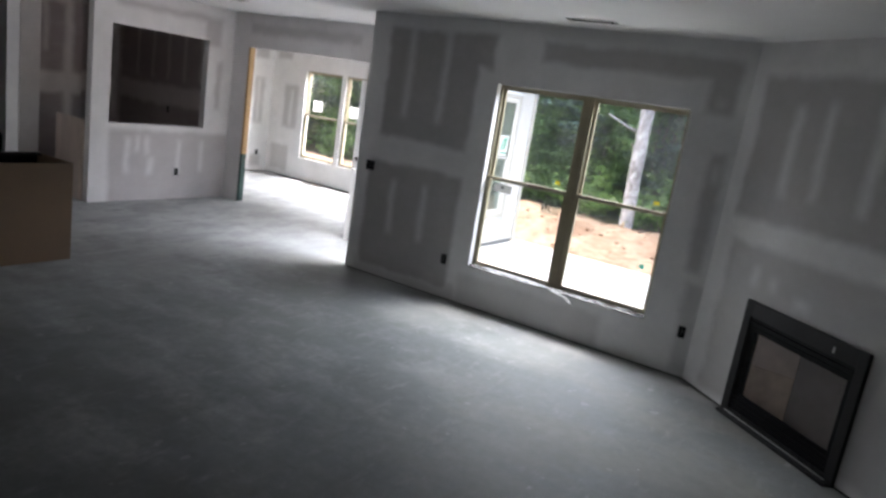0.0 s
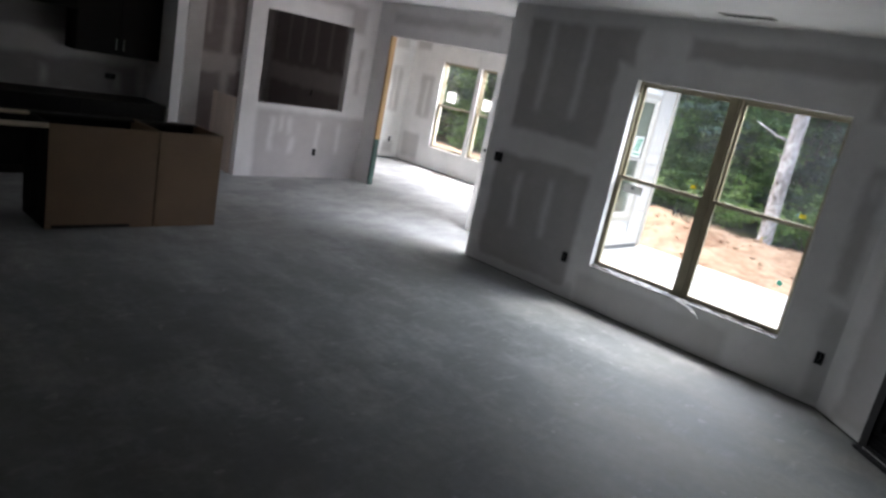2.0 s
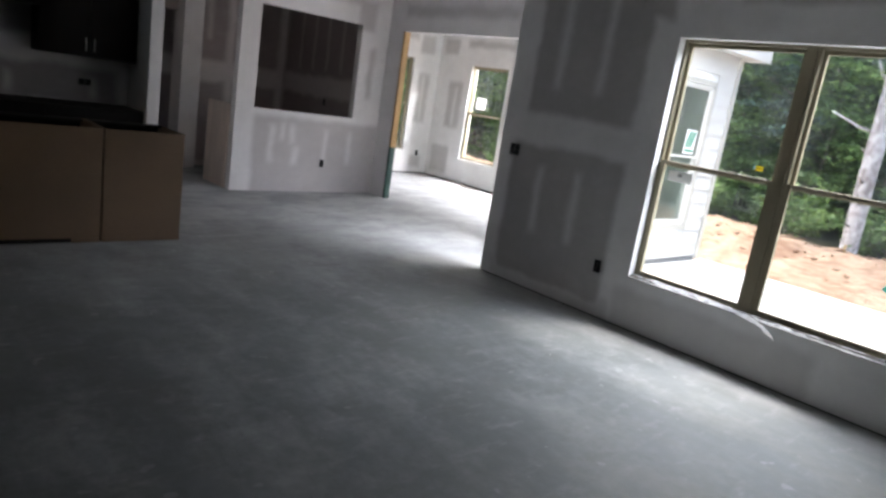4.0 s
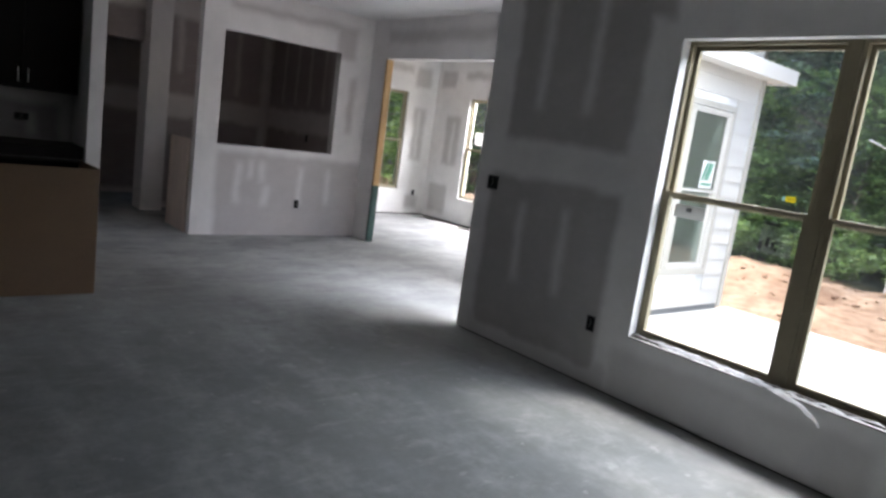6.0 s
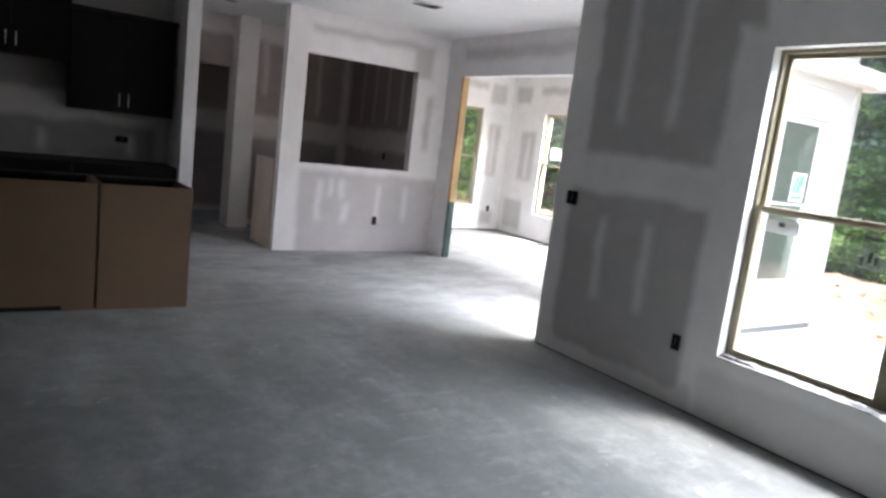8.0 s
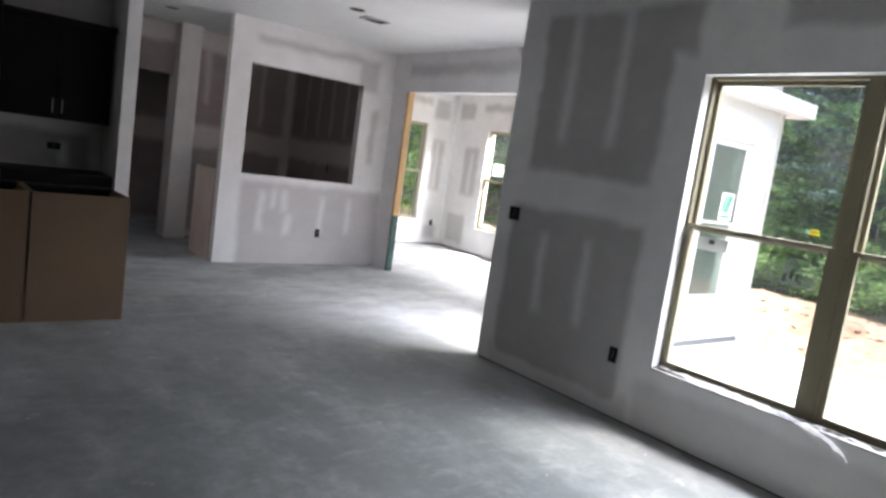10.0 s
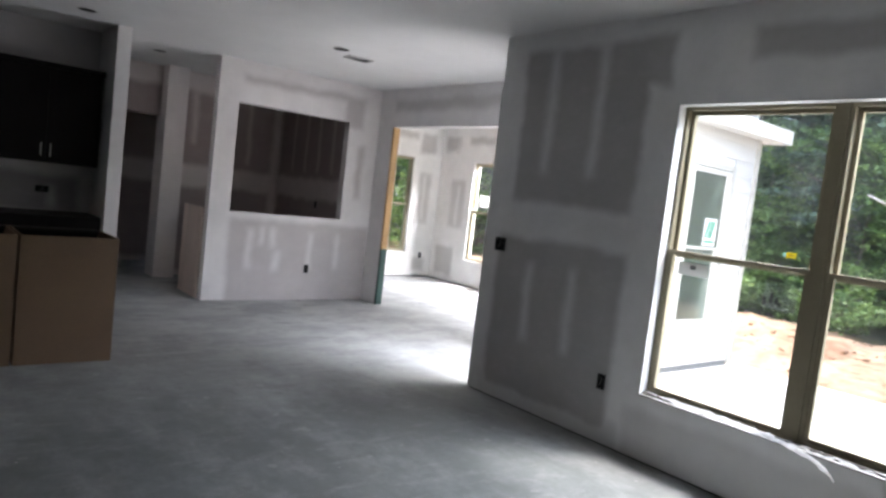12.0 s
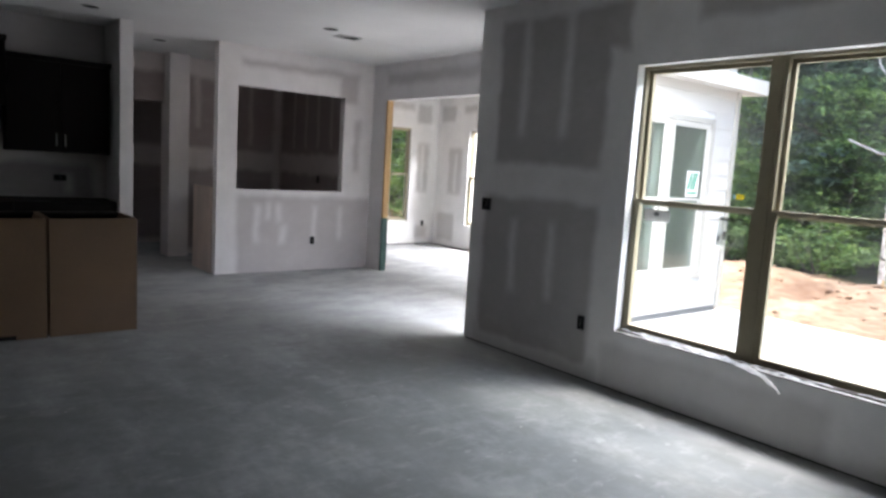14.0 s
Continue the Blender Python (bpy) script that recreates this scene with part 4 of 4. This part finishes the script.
# ---- small things indoors ----
# the patio door, swung open into the room from its hinges beside the wide opening
door = tagged(thing("door_1", (1.012, 0.004, 0.012), "white panelled patio door standing wide open", "door"), kind="structure")
part("leaf", boxes((-0.042, -0.004, 0.0, 0.875, 0, 2.03), bevel=0.002), M_WHITE, door)
for z0, z1 in ((0.2, 0.86), (1.06, 1.86)):
    for y0, y1 in ((0.12, 0.4), (0.475, 0.755)):
        part("panel", boxes((-0.048, -0.042, y0, y1, z0, z1), bevel=0.004), M_WHITE, door)
bm = bmesh.new()
rod(bm, (-0.042, 0.81, 0.93), (-0.07, 0.81, 0.93), 0.012, sides=12)
bmesh.ops.create_uvsphere(bm, u_segments=14, v_segments=9, radius=0.027, matrix=Matrix.Translation((-0.085, 0.81, 0.93)))
part("door_handle", bm, M_STEEL, door, "brushed nickel knob", True)
part("latch_plate", boxes((-0.034, -0.012, 0.875, 0.877, 0.9, 0.96)), M_STEEL, door)
bm = bmesh.new()
rod(bm, (-0.042, 0.81, 1.06), (-0.055, 0.81, 1.06), 0.024, 0.022, 16)
part("deadbolt", bm, M_BLACK, door, "dark deadbolt hole")
for z in (0.2, 1.0, 1.8):
    bm = bmesh.new()
    rod(bm, (-0.002, 0.004, z), (-0.002, 0.004, z + 0.09), 0.006, sides=8)
    part("hinge", bm, M_STEEL, door)
structure("trim", boxes((0.176, 0.192, -0.15, -0.01, 0.013, 2.045), (0.998, 1.014, -0.15, -0.01, 0.013, 2.045), (0.176, 1.014, -0.15, -0.01, 2.045, 2.059), (0.176, 1.014, -0.15, -0.01, 0.0005, 0.012), bevel=0.002), M_WHITE, "white door frame and sill of the patio doorway", "door frame")
jamb = thing("jamb_stud", (1.33, 3.28, 0), "bare yellow framing stud, its lower part green treated lumber", "stud")
part("upper_board", boxes((-0.058, 0.03, -0.02, 0.019, 0.72, 2.274), bevel=0.002), M_STUD, jamb)
part("lower_board", boxes((-0.058, 0.03, -0.02, 0.019, 0, 0.72), bevel=0.002), M_GREEN, jamb, "green treated lumber")


def outlet(x, y, z, turn, wide, tall, label="empty black electrical box set in the gypsum board"):
    """Its back to the wall at y = 0, the room on its -y side."""
    t = thing("outlet_box", (x, y, z), label, "electrical box", "electrical boxes", turn)
    w, h = wide / 2, tall / 2
    part("rim", boxes((-w, -w + 0.006, -0.007, 0.0, -h, h), (w - 0.006, w, -0.007, 0.0, -h, h), (-w + 0.006, w - 0.006, -0.007, 0.0, -h, -h + 0.006), (-w + 0.006, w - 0.006, -0.007, 0.0, h - 0.006, h), bevel=0.001), M_BOXBLUE, t)
    # black plate proud of the wall paints the shade of the box's hollow
    part("back", boxes((-w + 0.006, w - 0.006, -0.003, -0.001, -h + 0.006, h - 0.006)), M_BLACK, t)
    bm = bmesh.new()
    rod(bm, (-w * 0.3, -0.004, -h * 0.5), (w * 0.25, -0.012, h * 0.15), 0.003, sides=6)
    rod(bm, (w * 0.25, -0.012, h * 0.15), (-w * 0.1, -0.006, h * 0.6), 0.003, sides=6)
    part("wire", bm, M_INK, t, "short end of grey cable", True)
    return t


outlet(0, -0.182, 1.173, -90, 0.105, 0.1, "empty black double switch box near the wall corner")
outlet(0, -1.265, 0.409, -90, 0.06, 0.1)
outlet(0, -3.659, 0.394, -90, 0.06, 0.1)
outlet(0.42, 3.62, 0.39, 0, 0.06, 0.1)
outlet(3.78, 5.70, 0.385, 0, 0.06, 0.1)
outlet(1.21, 4.99, 1.142, -90, 0.06, 0.1)
outlet(-2.44, 3.93, 1.09, 0, 0.12, 0.065, "empty black box on its side above the kitchen cabinets")
outlet(-4.24, 3.93, 1.08, 0, 0.12, 0.065, "empty black box on its side above the kitchen cabinets")


def can_light(x, y):
    t = thing("recessed_light", (x, y, CEIL), "empty round recessed light housing in the ceiling", "recessed light", "recessed lights")
    bm = bmesh.new()
    n = 24
    rings = [[bm.verts.new((math.cos(2 * math.pi * i / n) * r, math.sin(2 * math.pi * i / n) * r, z)) for i in range(n)] for r, z in ((0.085, -0.001), (0.083, -0.006), (0.072, -0.006), (0.07, -0.002))]
    for a, b in zip(rings, rings[1:]):
        for i in range(n):
            bm.faces.new((a[i], a[(i + 1) % n], b[(i + 1) % n], b[i]))
    part("rim", bm, M_STEEL, t, smooth=True)
    # black disc in place of a hole, with the hole's shade as its colour
    bm = bmesh.new()
    bmesh.ops.create_cone(bm, cap_ends=True, segments=24, radius1=0.07, radius2=0.07, depth=0.002, matrix=Matrix.Translation((0, 0, -0.002)))
    part("opening", bm, M_BLACK, t)


for x, y in ((-0.403, 1.83), (-2.345, 2.9), (-1.327, 4.29)):
    can_light(x, y)


def ceiling_vent(x, y, wide, deep, slats, label):
    t = thing("ceiling_vent", (x, y, CEIL), label, "vent", "ceiling vents")
    w, d = wide / 2, deep / 2
    part("frame", boxes((-w, -w + 0.012, -d, d, -0.01, 0), (w - 0.012, w, -d, d, -0.01, 0), (-w + 0.012, w - 0.012, -d, -d + 0.012, -0.01, 0), (-w + 0.012, w - 0.012, d - 0.012, d, -0.01, 0)), M_STEEL, t)
    # solid black plate: the duct's inner shade is painted
    part("opening", boxes((-w + 0.012, w - 0.012, -d + 0.012, d - 0.012, -0.003, -0.001)), M_BLACK, t)
    for i in range(slats):
        yy = -d + 0.02 + (2 * d - 0.04) * (i + 0.5) / slats
        part("slat", boxes((-w + 0.012, w - 0.012, yy - 0.003, yy + 0.003, -0.009, -0.004)), M_BLACK, t)


boot = thing("duct_boot", (-0.08, 2.05, CEIL), "open galvanised air duct boot in the ceiling", "vent")
part("rim", boxes((-0.13, -0.12, -0.08, 0.08, -0.012, 0), (0.12, 0.13, -0.08, 0.08, -0.012, 0), (-0.12, 0.12, -0.08, -0.072, -0.012, 0), (-0.12, 0.12, 0.072, 0.08, -0.012, 0)), M_STEEL, boot)
part("opening", boxes((-0.12, 0.12, -0.072, 0.072, -0.003, -0.001)), plain("galvanised_boot", (0.3, 0.3, 0.31), 0.5, vary=0.1), boot)
# near-black triangle over one side of the boot
bm = bmesh.new()
dark_triangle = [bm.verts.new(c) for c in ((0.12, -0.07, -0.004), (0.12, 0.07, -0.004), (-0.05, 0.07, -0.011), (0.12, -0.07, -0.0034), (0.12, 0.07, -0.0034), (-0.05, 0.07, -0.0104))]
for f in ((0, 1, 2), (5, 4, 3), (0, 3, 4, 1), (1, 4, 5, 2), (2, 5, 3, 0)):
    bm.faces.new([dark_triangle[i] for i in f])
part("dark_triangle", bm, M_BLACK, boot, "dark triangle across one side of the opening")
ceiling_vent(-0.483, -2.55, 0.12, 0.4, 8, "narrow dark air vent in the ceiling")
vent = thing("floor_register", (3.84, 4.17, 0.001), "metal floor register lying by the sunroom wall", "vent", turn=16)
part("frame", boxes((-0.07, -0.055, -0.18, 0.18, 0, 0.008), (0.055, 0.07, -0.18, 0.18, 0, 0.008), (-0.055, 0.055, -0.18, -0.165, 0, 0.008), (-0.055, 0.055, 0.165, 0.18, 0, 0.012), bevel=0.002), plain("tan_register", (0.28, 0.25, 0.2), 0.5), vent)
# black sheet on the slab paints the dark under the slats
part("opening", boxes((-0.055, 0.055, -0.165, 0.165, 0.0005, 0.002)), M_BLACK, vent)
for i in range(9):
    part("slat", boxes((-0.055, 0.055, -0.15 + i * 0.036, -0.14 + i * 0.036, 0.002, 0.007)), M_INK, vent)

panel = thing("plywood_panel", (-0.86, 4.0, 0), "pale plywood sheet standing on edge beside the wall end", "plywood")
part("sheet", boxes((-0.02, -0.002, -0.26, 0.37, 0, 1.045), bevel=0.001), M_PLY, panel)


# labels left on the panes
def label_tag(name, x, y, z, wide, tall, material, text, tilt=0.0):
    t = thing(name, (x, y, z), text, "label")
    t.matrix_world = pose(x, y, z, 0, 0, -90) @ pose(0, 0, 0, 0, tilt, 0)
    part("sheet", boxes((-wide / 2, wide / 2, -0.001, 0.0, -tall / 2, tall / 2)), material, t)
    return t


t = label_tag("window_label", 0.0885, -1.74, 1.222, 0.19, 0.075, M_PAPERTAG, "grey paper label taped to the window glass")
part("printed_bar", boxes((-0.02, 0.015, -0.0022, -0.0012, 0.0, 0.025)), M_INK, t)
for y in (-2.27, -3.19):
    t = label_tag("window_label", 0.1245, y, 1.385, 0.05, 0.03, M_YELLOW, "small yellow and pale blue sticker on the glass")
    part("pale_end", boxes((-0.043, -0.026, -0.001, 0.0, -0.012, 0.012)), M_CYAN, t)
    part("printed_bar", boxes((-0.015, 0.02, -0.0022, -0.0012, -0.003, 0.003)), M_INK, t)
label_tag("window_label", 0.0885, -3.195, 0.83, 0.04, 0.036, M_TEALTAG, "small dark green sticker on the glass", 25)
t = label_tag("window_label", 0.0885, -2.262, 1.17, 0.18, 0.175, glass("cloudy_plastic", (0.78, 0.8, 0.78), 0.03), "cloudy torn plastic label on the glass", 3)
part("printed_bar", boxes((-0.08, 0.0, -0.0022, -0.0012, 0.066, 0.078)), M_INK, t)
for a, b, z0, z1 in ((-0.085, -0.07, -0.07, -0.03), (-0.05, -0.035, -0.05, 0.0), (-0.02, -0.005, -0.055, -0.02), (0.0, 0.012, -0.065, -0.045)):
    part("printed_bar", boxes((a, b, -0.0022, -0.0012, z0, z1)), M_INK, t)
for y in (4.48, 3.55):
    label_tag("window_label", 4.085, y, 1.47, 0.24, 0.2, M_WHITETAG, "white paper label on the sunroom window")
t = thing("window_label", (3.44, 0.062, 1.43), "white label with a green mark on the outside window", "label")
part("sheet", boxes((-0.13, 0.13, -0.0015, 0, -0.15, 0.15)), M_WHITETAG, t)
for a in (-0.06, 0.0, 0.05):
    bm = boxes((-0.018, 0.018, -0.003, -0.002, -0.1, 0.1))
    bmesh.ops.transform(bm, matrix=pose(a, 0, 0.03, 0, 20, 0), verts=bm.verts[:])
    part("printed_mark", bm, M_GREENTAG, t)
part("printed_bar", boxes((-0.1, 0.1, -0.003, -0.002, -0.12, -0.095)), M_GREENTAG, t)


# torn protective film along the window's sill
def film_strip(points, width, crumple, name, label):
    """A ribbon along a curve that falls over the sill's edge."""
    bm = bmesh.new()
    rows, n, last = [], 72, len(points) - 1
    for i in range(n + 1):
        f = i / n * last
        k = min(int(f), last - 1)
        p0, p1, p2, p3 = (Vector(points[max(0, min(last, k + o))]) for o in (-1, 0, 1, 2))
        u = f - k
        p = 0.5 * (2 * p1 + (p2 - p0) * u + (2 * p0 - 5 * p1 + 4 * p2 - p3) * u * u + (3 * p1 - p0 - 3 * p2 + p3) * u * u * u)
        wob = crumple * (math.sin(i * 0.9) + 0.6 * math.sin(i * 2.3))
        w = width * (0.85 + 0.15 * math.sin(i * 0.37)) * min(1.0, 0.25 + 3 * (1 - i / n))
        rows.append([bm.verts.new((p.x + wob - j * w * 0.45, p.y, p.z + wob * 0.6 - 0.7 * w * j)) for j in (0.0, 0.5, 1.0)])
    for a, b in zip(rows, rows[1:]):
        for j in range(2):
            bm.faces.new((a[j], b[j], b[j + 1], a[j + 1]))
    bmesh.ops.solidify(bm, geom=bm.faces[:], thickness=0.001)
    ob = new(name, mesh_of(name, bm, M_FILM, True))
    return tagged(ob, label, "film")


film_strip([(0.05, -1.57, 0.432), (0.035, -1.9, 0.436), (0.024, -2.2, 0.434), (0.012, -2.5, 0.43), (0.026, -2.9, 0.43), (0.05, -3.32, 0.43)], 0.02, 0.008, "film_strip", "crumpled white protective film along the window sill")
film_strip([(0.062, -1.6, 0.428), (0.06, -2.0, 0.432), (0.05, -2.3, 0.43), (0.055, -2.6, 0.428)], 0.016, 0.007, "film_strip", "crumpled white protective film along the window sill")
film_strip([(0.03, -1.75, 0.44), (0.0, -2.1, 0.448), (-0.015, -2.35, 0.444), (-0.025, -2.5, 0.43), (-0.033, -2.6, 0.408), (-0.038, -2.67, 0.372), (-0.04, -2.705, 0.335)], 0.03, 0.002, "film_strip", "loose end of white film hanging from the sill")
# near-black strip puts the shade below the frame into colour
structure("trim", boxes((0.02, 0.069, WIN["y0"] + 0.003, WIN["y1"] - 0.003, WIN["z0"] + 0.0035, WIN["z0"] + 0.012)), M_DARKIN, "dark strip painting the shaded gap between frame and rough sill", "sill gap")
structure("window_sill", boxes((-0.002, 0.07, WIN["y0"] + 0.002, WIN["y1"] - 0.002, WIN["z0"] - 0.006, WIN["z0"] + 0.003), bevel=0.002), plain("raw_board_edge", (0.3, 0.3, 0.295), 0.9, vary=0.45, coarse=14, fine=60, relief=0.6), "rough grey edge of the window opening", "window sill")
structure("trim", boxes((-0.003, 0.07, WIN["y1"] - 0.004, WIN["y1"] + 0.012, WIN["z0"], WIN["z1"] + 0.012), (-0.003, 0.07, WIN["y0"] - 0.012, WIN["y0"] + 0.004, WIN["z0"], WIN["z1"] + 0.012), (-0.003, 0.07, WIN["y0"] + 0.004, WIN["y1"] - 0.004, WIN["z1"] - 0.004, WIN["z1"] + 0.012), bevel=0.003), M_WHITE, "white corner bead round the window opening", "corner bead")

# gypsum crumbs and scraps on the slab
rng2 = random.Random(11)
bm = bmesh.new()
for i in range(60):
    x, y = rng2.uniform(-6.5, 1.0), rng2.uniform(-5.0, 3.4)
    if y > 1.2 and x < -2.2 or x + y < -5.0 and x > -1.6:
        continue
    r = bmesh.ops.create_icosphere(bm, subdivisions=1, radius=rng2.choice((0.002, 0.003, 0.004, 0.007)))
    bmesh.ops.transform(bm, matrix=Matrix.LocRotScale((x, y, 0.002), Euler((0, 0, rng2.uniform(0, 6))), (1.0, rng2.uniform(0.5, 1.8), 0.4)), verts=r["verts"])
tagged(new("gypsum_crumbs", mesh_of("gypsum_crumbs", bm, plain("gypsum_crumb", (0.42, 0.42, 0.41), 0.9))), "white gypsum crumbs scattered over the slab", "debris", kind="stuff")
